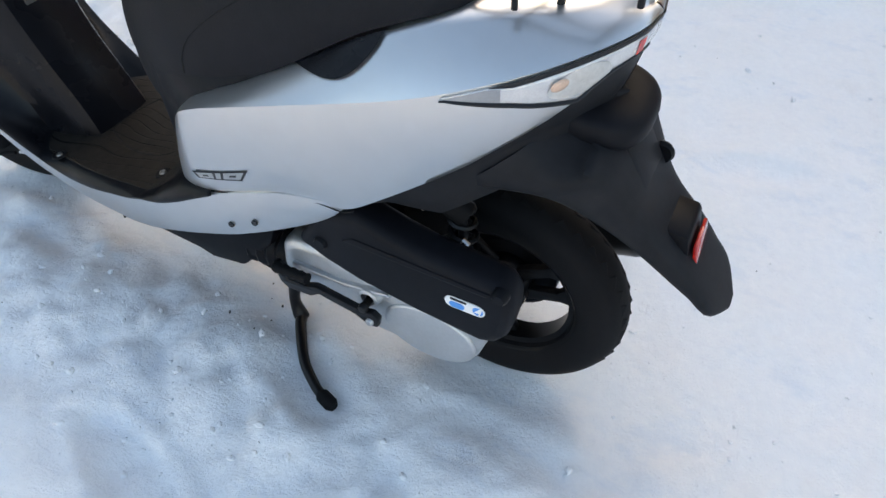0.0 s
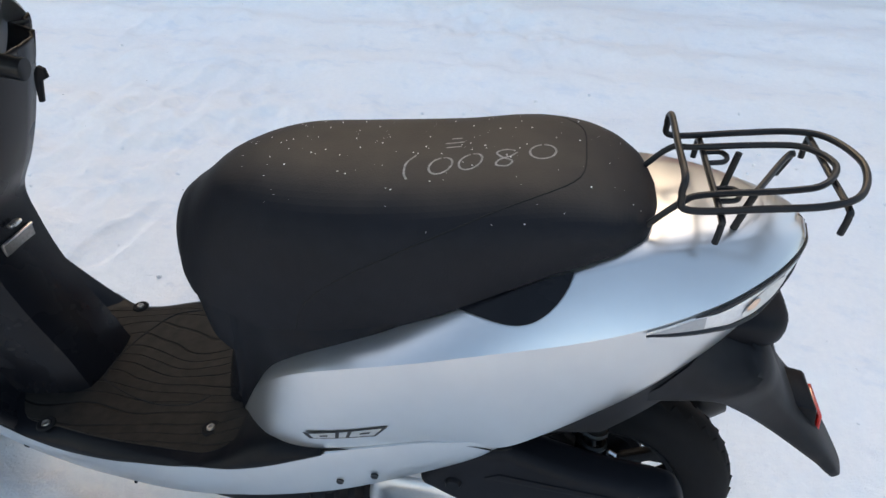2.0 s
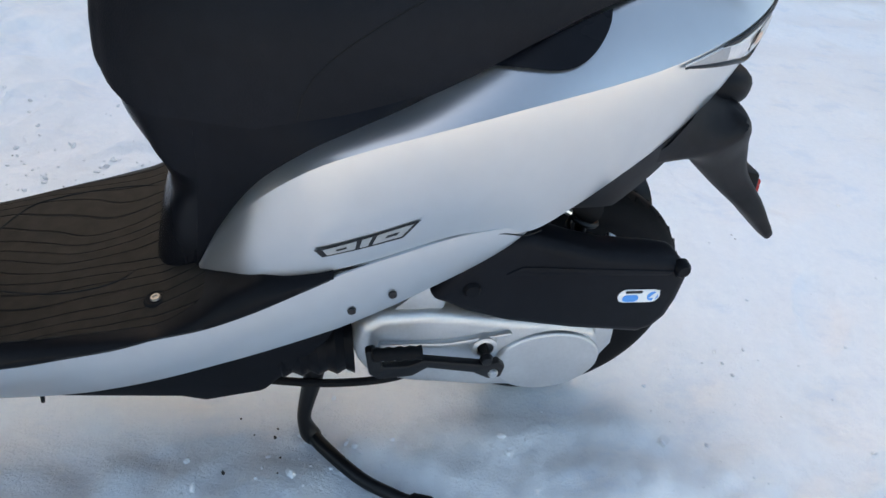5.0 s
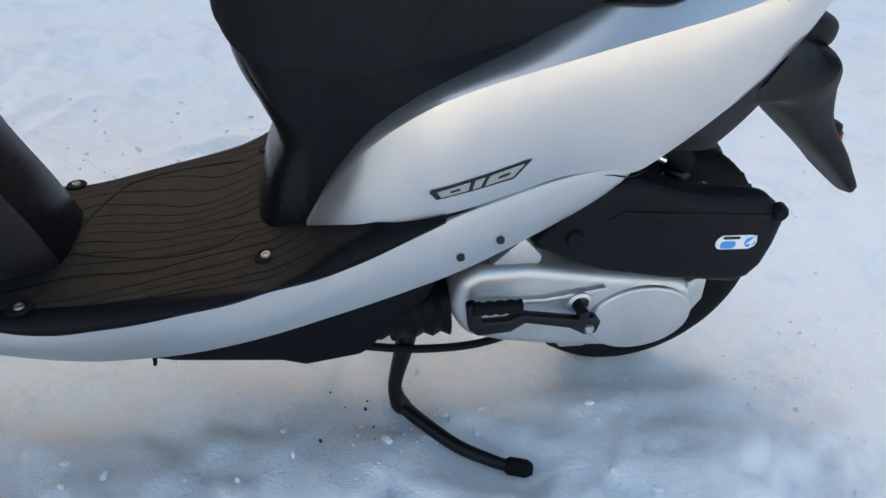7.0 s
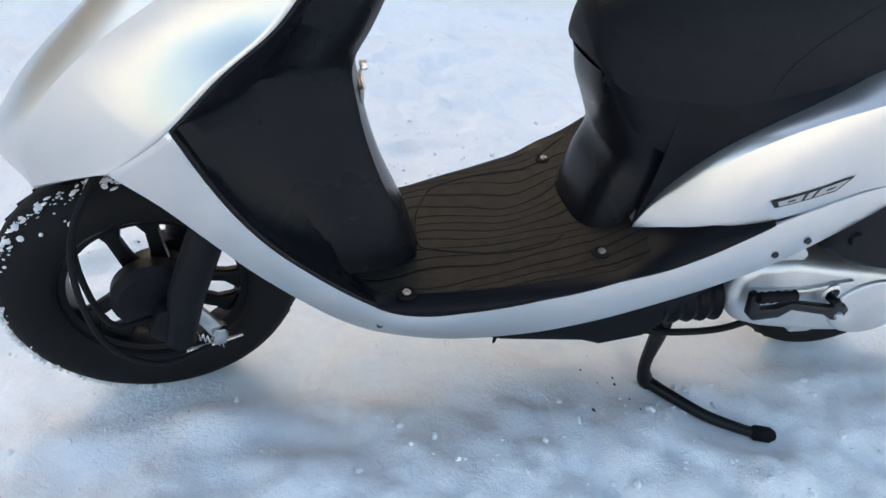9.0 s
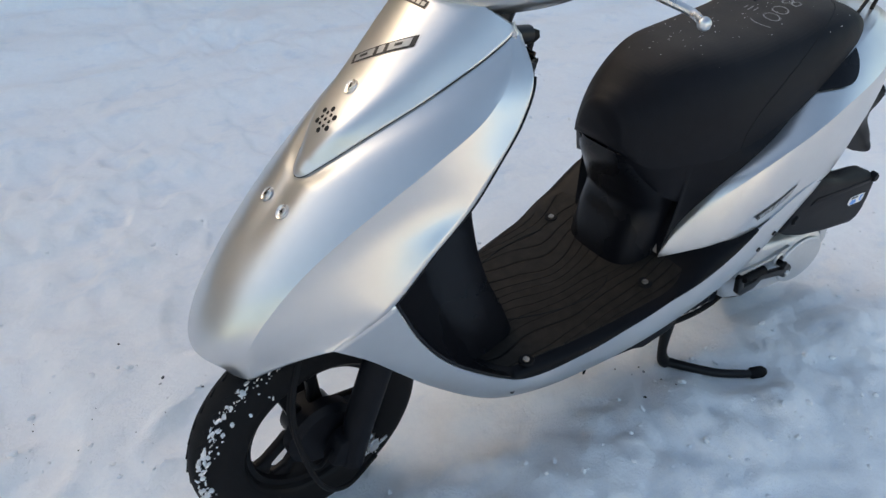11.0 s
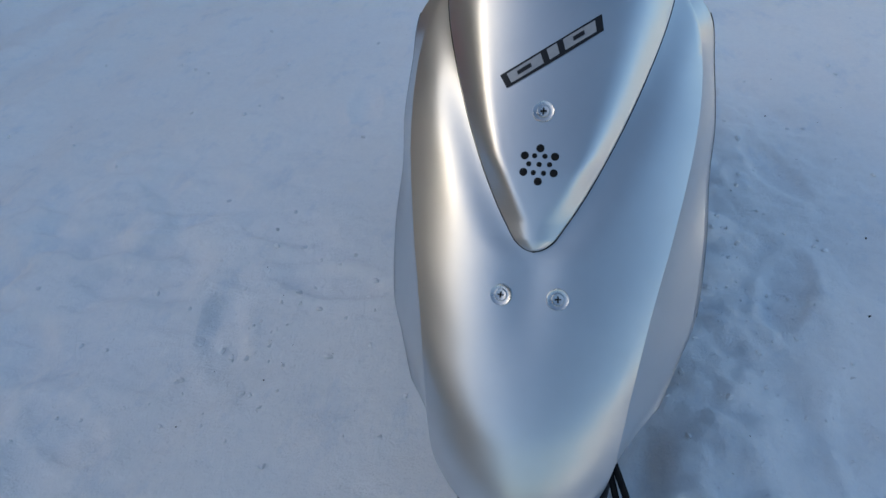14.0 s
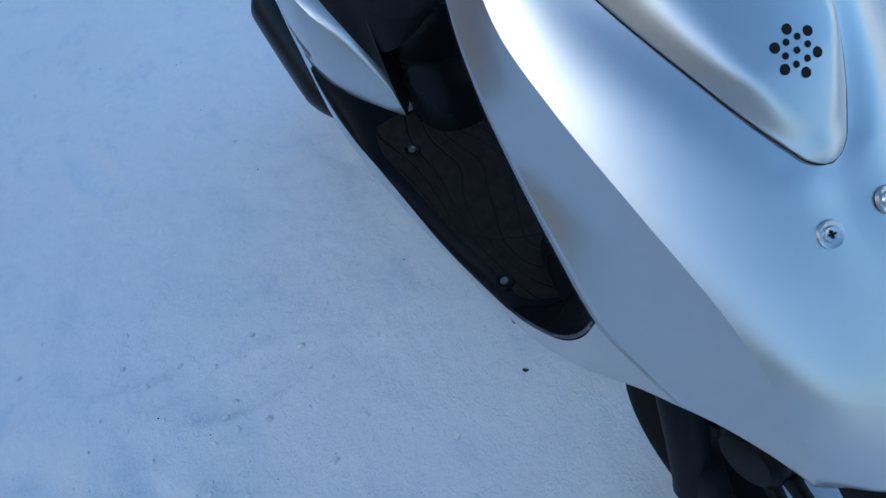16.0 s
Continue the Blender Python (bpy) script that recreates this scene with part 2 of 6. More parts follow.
# ---- ground ----
def ground_height(x, y):
    n = noise.noise
    h = 0.006 + 0.012 * n((x * 0.9, y * 0.9, 3.1)) + 0.008 * n((x * 3.1, y * 3.1, 7.7))
    # trodden lumps, strongest on the near side where the rider has stamped about
    near = 0.5 - 0.5 * math.tanh((y + 0.10 + 0.12 * n((x * 1.5, 0, 6.0))) / 0.20) + 0.25 - 0.25 * math.tanh((x + 1.25) / 0.30)
    rough = 0.65 + 1.1 * max(0.0, n((x * 1.7, y * 1.7, 11.0))) + 1.0 * min(near, 1.2)
    rough += 0.7 * math.exp(-((y - 0.75) / 0.45) ** 2) * (0.6 + n((x * 2.0, y * 2.0, 31.0)))
    h += rough * (0.0078 * n((x * 7, y * 7, 1.7)) + 0.0048 * n((x * 15, y * 15, 5.1)) + 0.0020 * n((x * 39, y * 39, 8.3)))
    crumb = max(0.0, n((x * 2.7, y * 2.7, 14.0)) + 0.12) * rough
    h += crumb * 0.007 * abs(n((x * 31, y * 31, 2.2))) + crumb * 0.003 * abs(n((x * 58, y * 58, 3.2)))
    # broken crust where feet have crossed the open side
    crust = max(0.0, n((x * 1.1 + 3.0, y * 1.1, 21.0)) + 0.25) * (0.5 - 0.5 * math.tanh((x + 0.6 - 0.4 * min(3.0, max(0.0, y))) / 0.6))
    cells = n((x * 6.5, y * 4.2, 17.0)) + 0.6 * n((x * 14, y * 10, 18.0))
    h += 0.046 * crust * max(-0.6, min(0.6, 2.2 * cells))
    # a low ridge of kicked-up snow beside the scooter
    d = (y + 0.30 + 0.05 * math.sin(3 * x)) / 0.16
    h += 0.024 * math.exp(-d * d) * (0.3 + 1.6 * abs(n((x * 6, y * 6, 9.0))) + 0.9 * abs(n((x * 17, y * 17, 2.0))))
    # worn hollow under the scooter, ending in a broken ledge of softer snow
    edge = -0.17 + 0.05 * n((x * 2.2, 0.3, 51.0)) + 0.025 * n((x * 7, y * 3, 52.0))
    along = 0.5 + 0.5 * math.tanh((x + 1.05) / 0.08) - (0.5 + 0.5 * math.tanh((x - 0.25) / 0.10))
    bank = 0.5 - 0.5 * math.tanh((y - edge) / (0.045 + 0.015 * n((x * 5, y * 5, 53.0))))
    fall = math.exp(-(max(0.0, edge - y) / 0.38) ** 2)
    h += along * bank * fall * (0.022 + 0.008 * n((x * 3.0, y * 3.0, 54.0)))
    # footprints, shallow hollows with a pushed-up rim
    for fx, fy, turn in FEET:
        u = (x - fx) * math.cos(turn) + (y - fy) * math.sin(turn)
        v = -(x - fx) * math.sin(turn) + (y - fy) * math.cos(turn)
        q = math.hypot(u / 0.15, v / 0.055)
        if q < 2:
            h += -0.012 * max(0.0, 1 - q ** 4) + 0.007 * math.exp(-((q - 1.15) / 0.22) ** 2) * (0.6 + n((x * 20, y * 20, 1.0)))
    # wheel ruts that run past behind
    for off, depth in ((1.75, 0.016), (2.25, 0.012), (2.7, 0.024), (3.4, 0.018), (3.9, 0.022)):
        e = (y - off - 0.10 * x - 0.12 * math.sin(0.7 * x + off) + 0.05 * n((x * 2, y * 2, off))) / 0.13
        h += -depth * math.exp(-e * e) + 0.6 * depth * math.exp(-((abs(e) - 1.9) / 0.7) ** 2) * (0.7 + n((x * 9, y * 9, off)))
    # a bank in front of the parked trucks
    g = (y - 4.16 - 0.06 * x - 0.08 * math.sin(1.3 * x)) / 0.24
    h += 0.085 * math.exp(-g * g) * max(0.0, 0.6 + 1.1 * n((x * 2.3, y * 2.3, 4.0)) + 0.5 * n((x * 7, y * 7, 4.0)))
    # low banks that the tyres have pressed up
    for bx, half in ((0.03, 0.17), (-1.19, 0.17)):
        q = abs(x - bx) / half
        if q < 2.5:
            h += 0.022 * math.exp(-q ** 4) * (math.exp(-((y + 0.115) / 0.045) ** 2) + math.exp(-((y - 0.115) / 0.05) ** 2)) * (0.7 + 0.6 * n((x * 13, y * 13, 41.0)))
    # trampled flat under the tyres and the stand
    for px, py, r in ((-1.185, 0.02, 0.09), (0.0, 0.0, 0.09), (-0.371, -0.098, 0.05), (-0.371, 0.098, 0.05), (-0.29, -0.19, 0.07), (-0.22, -0.235, 0.05)):
        k = math.exp(-((x - px) ** 2 + (y - py) ** 2) / (r * r))
        h += (0.010 - h) * min(1.0, 1.3 * k)
    far = max(0.0, math.hypot(x, y) - 12) / 40
    return h / (1 + far)


FEET = [(-1.25, 0.62, 1.3), (-1.05, 0.95, 1.1), (-0.75, 0.75, 0.5), (-1.95, 0.55, 0.2), (-1.62, 0.30, 0.9), (-0.9, -0.55, 0.2), (-0.45, -0.48, -0.3), (0.05, -0.52, 0.4),
        (0.5, -0.35, 0.1), (0.75, 0.15, 1.0), (-1.5, -0.35, 0.8), (-1.3, 0.30, 0.4), (-0.55, 0.55, 1.5), (0.35, 0.75, 0.2), (-1.95, 1.25, 1.2), (-1.6, 1.7, 1.3), (-2.3, 0.9, 0.8), (-1.1, 2.2, 1.0), (-0.6, 1.5, 0.7), (-2.0, 2.2, 1.4)]


def build_ground():
    def axis(spans, reach):
        mid = []
        for lo, hi, step in spans:
            mid += list(np.arange(lo, hi, step))
        def tail(s):
            out = []
            while (out[-1] if out else 0) < reach:
                s *= 1.22
                out.append((out[-1] if out else 0) + s)
            return out
        return [mid[0] - v for v in tail(spans[0][2])[::-1]] + mid + [mid[-1] + v for v in tail(spans[-1][2])]
    xs = axis([(-2.6, -2.1, 0.024), (-2.1, 0.9, 0.0125), (0.9, 2.4, 0.024)], 400)
    ys = axis([(-1.1, -0.75, 0.02), (-0.75, 0.35, 0.0115), (0.35, 1.6, 0.018), (1.6, 5.4, 0.03)], 400)
    nx, ny = len(xs), len(ys)
    verts = [(x, y, ground_height(x, y)) for y in ys for x in xs]
    faces = [(j * nx + i, j * nx + i + 1, (j + 1) * nx + i + 1, (j + 1) * nx + i) for j in range(ny - 1) for i in range(nx - 1)]
    me = bpy.data.meshes.new("ground")
    me.from_pydata(verts, [], faces)
    for p in me.polygons:
        p.use_smooth = True
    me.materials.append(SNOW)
    return tagged(new("ground", me), "trampled white snow with ruts and small dirt specks", "snow", kind="structure")


def scatter(name, mat, count, seed, size, label, category, clumps):
    """Broken lumps lying about on the snow, thickest round a few places."""
    rnd, verts, faces = random.Random(seed), [], []
    shape = bmesh.new()
    bmesh.ops.create_icosphere(shape, subdivisions=1, radius=1.0)
    base = [v.co.copy() for v in shape.verts]
    tris = [[v.index for v in f.verts] for f in shape.faces]
    shape.free()
    for k in range(count):
        if clumps and rnd.random() < 0.7:
            cx, cy, sd = rnd.choice(clumps)
            x, y = rnd.gauss(cx, sd), rnd.gauss(cy, sd)
        else:
            x, y = rnd.uniform(-2.4, 1.2), rnd.uniform(-0.9, 2.0)
        s = size * (0.35 + rnd.random() ** 4)
        turn = Matrix.Rotation(rnd.uniform(0, 6.28), 3, (rnd.random(), rnd.random(), 1.0))
        o = Vector((x, y, ground_height(x, y) + 0.25 * s))
        n0 = len(verts)
        for c in base:
            q = turn @ Vector((c.x, c.y * 0.75, c.z * 0.6))
            verts.append(tuple(o + q * s * rnd.uniform(0.75, 1.2)))
        faces += [[n0 + i for i in t] for t in tris]
    me = bpy.data.meshes.new(name)
    me.from_pydata(verts, [], faces)
    me.materials.append(mat)
    return tagged(new(name, me), label, category, kind="stuff")


GRIT = varied(material("dark_grit", (0.05, 0.042, 0.036), 0.8), (0.05, 0.042, 0.036), 0.4, 30)
PLACES = [(-0.45, -0.32, 0.10), (-0.6, -0.42, 0.14), (-0.1, -0.38, 0.15), (-0.8, -0.35, 0.12), (-1.5, 0.30, 0.15), (-1.75, 0.5, 0.12), (-1.1, 0.7, 0.2), (-0.35, -0.14, 0.05), (-1.35, -0.2, 0.14), (0.3, -0.2, 0.2), (-0.75, 0.55, 0.15), (-0.9, 0.75, 0.2), (-0.5, 0.8, 0.2)]
scatter("snow_crumbs", SNOW, 760, 3, 0.0085, "loose crumbs and lumps of trodden snow", "snow crumbs", PLACES)
scatter("dirt_specks", GRIT, 60, 9, 0.0045, "small dark specks of grit on the snow", "grit", [(-1.3, 0.6, 0.3), (-0.4, -0.5, 0.3), (-1.6, 0.35, 0.15), (-0.43, -0.11, 0.06), (-0.8, 0.6, 0.12)])
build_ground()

# ---- the scooter ----
scooter = tagged(empty("scooter"), "silver motor scooter with black seat, standing on packed snow", "scooter")
RAKE, STEER = radians(26.5), radians(8.0)
PIVOT = Vector((-0.79, 0, 0.95))
STEERED = Matrix.Translation(PIVOT) @ Matrix.Rotation(STEER, 4, Vector((math.sin(RAKE), 0, math.cos(RAKE)))) @ Matrix.Translation(-PIVOT)

# front shield: three rails a side, as (x, half width, z)
SHIELD_C = rail([(-0.940, 0, 0.882), (-0.985, 0, 0.836), (-1.040, 0, 0.778), (-1.102, 0, 0.719), (-1.170, 0, 0.650), (-1.233, 0, 0.585), (-1.295, 0, 0.516), (-1.333, 0, 0.446), (-1.302, 0, 0.398)])
SHIELD_R = rail([(-0.908, 0.118, 0.857), (-0.925, 0.147, 0.805), (-0.965, 0.157, 0.757), (-1.032, 0.152, 0.711), (-1.110, 0.136, 0.655), (-1.178, 0.118, 0.600), (-1.232, 0.105, 0.545), (-1.276, 0.093, 0.480), (-1.278, 0.078, 0.412)])
SHIELD_E = rail([(-0.897, 0.126, 0.843), (-0.902, 0.163, 0.800), (-0.923, 0.173, 0.750), (-0.961, 0.179, 0.700), (-0.996, 0.178, 0.650), (-1.050, 0.179, 0.600), (-1.105, 0.174, 0.538), (-1.140, 0.159, 0.502), (-1.180, 0.141, 0.468)])


def bez(a, c, b, s):
    return a * (1 - s) ** 2 + c * 2 * s * (1 - s) + b * s * s


def shield_point(u, v):
    """u from the top (0) to the chin (8); v from the middle (0) over the ridge (0.6) to the rear edge (1), negative to the left."""
    c, r, e = (Vector(f(u)) for f in (SHIELD_C, SHIELD_R, SHIELD_E))
    s = abs(v)
    if s < 0.6:
        soft = 0.12 + 0.05 * min(1.0, max(0.0, (u - 3.5) / 2))
        k = Vector((c.x + soft * (r.x - c.x), r.y * 0.56, c.z + soft * (r.z - c.z)))
        q = s / 0.6
        e1 = (math.sqrt(q * q + 0.0225) - 0.15) / (math.sqrt(1.0225) - 0.15)
        a, b = bez(c, k, r, q), bez(c, k, r, e1)
        p = Vector((b.x, a.y, b.z))
    else:
        mid = Vector((r.x * 0.45 + e.x * 0.55, r.y + 0.36 * (e.y - r.y), (r.z + e.z) / 2))
        p = bez(r, mid, e, (s - 0.6) / 0.4)
    return Vector((p.x, p.y * (1 if v > 0 else -1), p.z))


def shield_normal(u, v):
    a = shield_point(u + 0.02, v) - shield_point(u - 0.02, v)
    b = shield_point(u, v + 0.01) - shield_point(u, v - 0.01)
    n = a.cross(b).normalized()
    return n if n.x < 0 else -n


def on_shield(u, v, off):
    return shield_point(u, v) + shield_normal(u, v) * off


LID_HALF = spl([0.669, 0.69, 0.73, 0.77, 0.80, 0.83, 0.86, 0.885], [0.0215, 0.040, 0.069, 0.093, 0.107, 0.118, 0.125, 0.128])


@functools.lru_cache(maxsize=None)
def lid_half(u):
    """Half width of the lid, as y, at u; nothing below its tip."""
    z = shield_point(u, 0).z
    return float(LID_HALF(z)) if z > 0.669 else 0.0215 * math.sqrt(max(0.0, (z - 0.6605) / 0.0085))


def channel(u, y):
    """How deep the shield is drawn in along the edge of the lid."""
    w = lid_half(u)
    fade = min(1.0, max(0.0, (5.2 - u) / 1.0))
    return 0.0048 * fade * math.exp(-((abs(y) - w) / 0.026) ** 2)


def lid_rise(u, y):
    """Height of the lid over the bare shield."""
    w = max(lid_half(u), 1e-4)
    s = min(1.0, abs(y) / w)
    side = min(1.0, (1 - s) / min(0.95, max(0.46, 0.030 / w)))
    return -0.0045 + (0.0135 * min(1.0, w / 0.06)) * math.sin(side * math.pi / 2) ** 1.2 + 0.0022 * min(1.0, (1 - s) * w / 0.0015)


@functools.lru_cache(maxsize=None)
def shield_row(u):
    return [shield_point(u, q).y for q in np.linspace(0, 0.66, 200)]


def shield_at(u, y):
    return math.copysign(float(np.interp(abs(y), shield_row(round(float(u), 4)), np.linspace(0, 0.66, 200))), y)


def build_shield():
    bm = bmesh.new()
    vs = np.linspace(-1, 1, 81)
    rows = []
    for u in np.linspace(0, 8, 101):
        row = []
        for v in vs:
            p = shield_point(u, v)
            d = channel(u, p.y) * min(1.0, max(0.0, (0.86 - abs(v)) / 0.22)) if u < 5.2 else 0.0
            row.append(p - shield_normal(u, v) * d if d > 1e-5 else p)
        rows.append(row)
    lattice(bm, rows)
    shield = part("front_shield", bm, SILVER, scooter, "silver painted front shield", thick=0.003, sharp=22)
    # the lid that narrows to a point above the two screws
    bm, rows = bmesh.new(), []
    for u in list(np.linspace(0.06, 3.5, 70)) + list(np.linspace(3.53, 3.86, 26)):
        w = lid_half(u)
        row = []
        for s in [math.sin(a) for a in np.linspace(-math.pi / 2, math.pi / 2, 57)]:
            y = s * max(w, 0.0003)
            row.append(on_shield(u, shield_at(u, y), lid_rise(u, y)))
        rows.append(row)
    lattice(bm, rows)
    part("front_lid", bm, SILVER, scooter, "raised pointed silver lid", sharp=40)
    for sgn in (-1, 1):  # fine dark gap round the lid
        gap = [on_shield(u, shield_at(u, sgn * lid_half(u)), -0.0030) for u in list(np.linspace(0.10, 3.5, 60)) + list(np.linspace(3.53, 3.85, 20))]
        part("lid_gap", tube(gap, 0.0005, 6), HOLE, shield, "fine dark gap round the lid")
    # screws
    for u, y in ((2.36, 0.0), (4.35, 0.028), (4.35, -0.028)):
        v = shield_at(u, y)
        p, n = on_shield(u, v, lid_rise(u, y) + 0.0002 if y == 0 else 0.0005 - channel(u, y)), shield_normal(u, v)
        m = Matrix.Translation(p) @ n.to_track_quat("Z", "X").to_matrix().to_4x4()
        bm = lathe([(0.0, 0.0015), (0.0055, 0.0025), (0.0065, 0.0008), (0.0085, 0.0008), (0.0105, 0.0018), (0.0112, -0.001)], 24, "z")
        s = part("screw", bm, STEEL, scooter, "bright cross-head screw", m=m)
        cb = bmesh.new()
        block((0.006, 0.0014, 0.001), (0, 0, 0.0026), 0, bm=cb)
        block((0.0014, 0.006, 0.001), (0, 0, 0.0026), 0, bm=cb)
        part("cross_slot", cb, HOLE, s)
    # horn grille: a star of holes
    spots = [(0, 0, 0.0026)]
    for k in range(6):
        a = math.radians(30 + 60 * k)
        spots.append((0.0097 * math.cos(a - math.radians(30)), 0.0097 * math.sin(a - math.radians(30)), 0.0026))
        spots.append((0.0164 * math.cos(a), 0.0164 * math.sin(a), 0.0040))
    u0 = 3.0
    per_u = (shield_point(u0 + 0.1, 0) - shield_point(u0 - 0.1, 0)).length / 0.2
    for dy, dz, r in spots:
        u = u0 + (dz - 0.0026) / per_u
        v = shield_at(u, dy)
        n = shield_normal(u, v)
        c = on_shield(u, v, lid_rise(u, dy) + 0.0003)
        bm = lathe([(0.0, 0.0003), (r * 0.8, 0.0003), (r, 0.0001), (r, -0.002)], 16, "z")
        part("grille_hole", bm, HOLE, shield, "dark round hole", m=Matrix.Translation(c) @ n.to_track_quat("Z", "X").to_matrix().to_4x4())
    # badge plate and model mark, as plain bars
    def on_lid(u, v, off):
        return on_shield(u, v, lid_rise(u, shield_point(u, v).y) + off)

    def strip(name, mat, corners, off, label=""):
        bm = bmesh.new()
        (ua, va), (ub, vb), (uc, vc), (ud, vd) = corners
        rows = []
        for s in np.linspace(0, 1, 8):
            rows.append([(ua + (ud - ua) * s + (ub - ua + (uc - ub - ud + ua) * s) * t,
                                   va + (vd - va) * s + (vb - va + (vc - vb - vd + va) * s) * t) for t in np.linspace(0, 1, 12)])
        rows = [[on_lid(u, v, off) for u, v in row] for row in rows]
        lattice(bm, rows)
        return part(name, bm, mat, shield, label)
    def at(u, y):
        vs = np.linspace(0, 0.6, 60)
        return u, math.copysign(float(np.interp(abs(y), [shield_point(u, q).y for q in vs], vs)), y)
    TOP = 0.0006
    strip("badge_plate", INK, [at(0.50, -0.027), at(0.50, 0.029), at(0.68, 0.029), at(0.68, -0.027)], TOP, "small dark badge")
    for k in range(5):
        a = -0.0235 + 0.0101 * k
        strip("badge_bar", PALE, [at(0.545, a), at(0.545, a + 0.0072), at(0.635, a + 0.0072), at(0.635, a)], TOP + 0.0004, "pale bar")
    # slanted mark, as plain bars inside a dark outline
    strip("model_mark", INK, [at(1.12, -0.046), at(1.93, 0.045), at(2.09, 0.037), at(1.34, -0.049)], TOP, "slanted dark outlined mark")
    for a, b in ((0.07, 0.38), (0.44, 0.54), (0.60, 0.94)):
        def q(t, e):
            return at(1.34 - 0.22 * e + t * (0.75 + 0.06 * e), -0.049 + 0.003 * e + t * (0.086 + 0.005 * e))
        strip("mark_bar", PALE, [q(a, 0.84), q(b, 0.84), q(b, 0.16), q(a, 0.16)], TOP + 0.0004, "pale grey bar")
        if b - a > 0.2:
            strip("mark_slot", INK, [q(a + 0.11, 0.64), q(b - 0.09, 0.64), q(b - 0.09, 0.38), q(a + 0.11, 0.38)], TOP + 0.0008, "dark slot in the bar")


# silver panels beside the floor: top rail and bottom rail
SILL_T = [(-1.105, 0.174, 0.538), (-1.070, 0.165, 0.464), (-1.030, 0.162, 0.403), (-0.981, 0.159, 0.351), (-0.904, 0.156, 0.290), (-0.850, 0.153, 0.260), (-0.800, 0.158, 0.256), (-0.750, 0.168, 0.269), (-0.700, 0.176, 0.283), (-0.650, 0.182, 0.299), (-0.600, 0.188, 0.315), (-0.550, 0.197, 0.339), (-0.500, 0.204, 0.360), (-0.450, 0.209, 0.387), (-0.400, 0.210, 0.416), (-0.350, 0.206, 0.440), (-0.300, 0.203, 0.459), (-0.250, 0.200, 0.477), (-0.205, 0.196, 0.486), (-0.175, 0.191, 0.486), (-0.158, 0.187, 0.480)]
SILL_B = [(-1.180, 0.141, 0.468), (-1.130, 0.144, 0.429), (-1.085, 0.145, 0.384), (-1.030, 0.144, 0.328), (-0.950, 0.143, 0.261), (-0.890, 0.143, 0.225), (-0.830, 0.146, 0.209), (-0.770, 0.151, 0.204), (-0.710, 0.158, 0.210), (-0.650, 0.169, 0.225), (-0.600, 0.180, 0.245), (-0.550, 0.190, 0.268), (-0.500, 0.198, 0.293), (-0.450, 0.204, 0.317), (-0.400, 0.205, 0.338), (-0.350, 0.202, 0.357), (-0.300, 0.197, 0.380), (-0.250, 0.192, 0.407), (-0.205, 0.188, 0.434), (-0.175, 0.187, 0.458), (-0.158, 0.186, 0.476)]


def build_sills():
    ft, fb = rail(SILL_T), rail(SILL_B)
    for sgn in (-1, 1):
        bm = bmesh.new()
        rows = []
        for i in np.linspace(0, 20, 120):
            a, b = Vector(ft(i)), Vector(fb(i))
            bulge = 0.008 * min(1.0, (20 - i) / 3, i / 5)
            mid = (a + b) / 2 + Vector((0, bulge, -0.002))
            row = [Vector((a.x, a.y - 0.014, a.z - 0.002)), a + Vector((0, -0.004, 0.0015))]
            row += [bez(a, mid, b, s) for s in np.linspace(0, 1, 12)]
            row += [Vector((b.x, b.y - 0.010, b.z - 0.003)), Vector((b.x, b.y - 0.03, b.z + 0.002))]
            rows.append([Vector((p.x, sgn * p.y, p.z)) for p in row])
        lattice(bm, rows)
        panel = part("floor_side_panel", bm, SILVER, scooter, "silver panel along the floorboard", thick=0.0025)
        for x, y, z in ((-0.346, 0.2065, 0.384), (-0.302, 0.2035, 0.404), (-0.868, 0.1490, 0.236)):
            bm = lathe([(0.0, 0.0), (0.0032, 0.0005), (0.0046, 0.001), (0.0050, -0.002)], 16, "y")
            part("panel_screw", bm, INK, panel, "dark screw", m=Matrix.Translation((x, sgn * (y + 0.0015), z)) @ Matrix.Rotation(math.pi if sgn < 0 else 0, 4, "Z"))


# rear cowl rails from tip to tail: lower edge, crease, upper inner edge
COWL_L = [(-0.510, 0.113, 0.362), (-0.480, 0.150, 0.387), (-0.440, 0.184, 0.413), (-0.390, 0.200, 0.430), (-0.340, 0.202, 0.445), (-0.290, 0.199, 0.462), (-0.240, 0.197, 0.479), (-0.190, 0.192, 0.481), (-0.150, 0.186, 0.477), (-0.100, 0.177, 0.508), (-0.050, 0.162, 0.538), (0.000, 0.144, 0.573), (0.050, 0.114, 0.604), (0.095, 0.070, 0.620), (0.118, 0.034, 0.628), (0.124, 0.000, 0.630)]
COWL_C = [(-0.512, 0.114, 0.372), (-0.492, 0.126, 0.418), (-0.450, 0.160, 0.492), (-0.400, 0.190, 0.549), (-0.350, 0.201, 0.579), (-0.300, 0.203, 0.598), (-0.250, 0.201, 0.614), (-0.200, 0.195, 0.628), (-0.150, 0.188, 0.641), (-0.100, 0.180, 0.654), (-0.050, 0.169, 0.668), (0.000, 0.153, 0.684), (0.055, 0.126, 0.702), (0.105, 0.084, 0.718), (0.136, 0.040, 0.727), (0.145, 0.0, 0.730)]
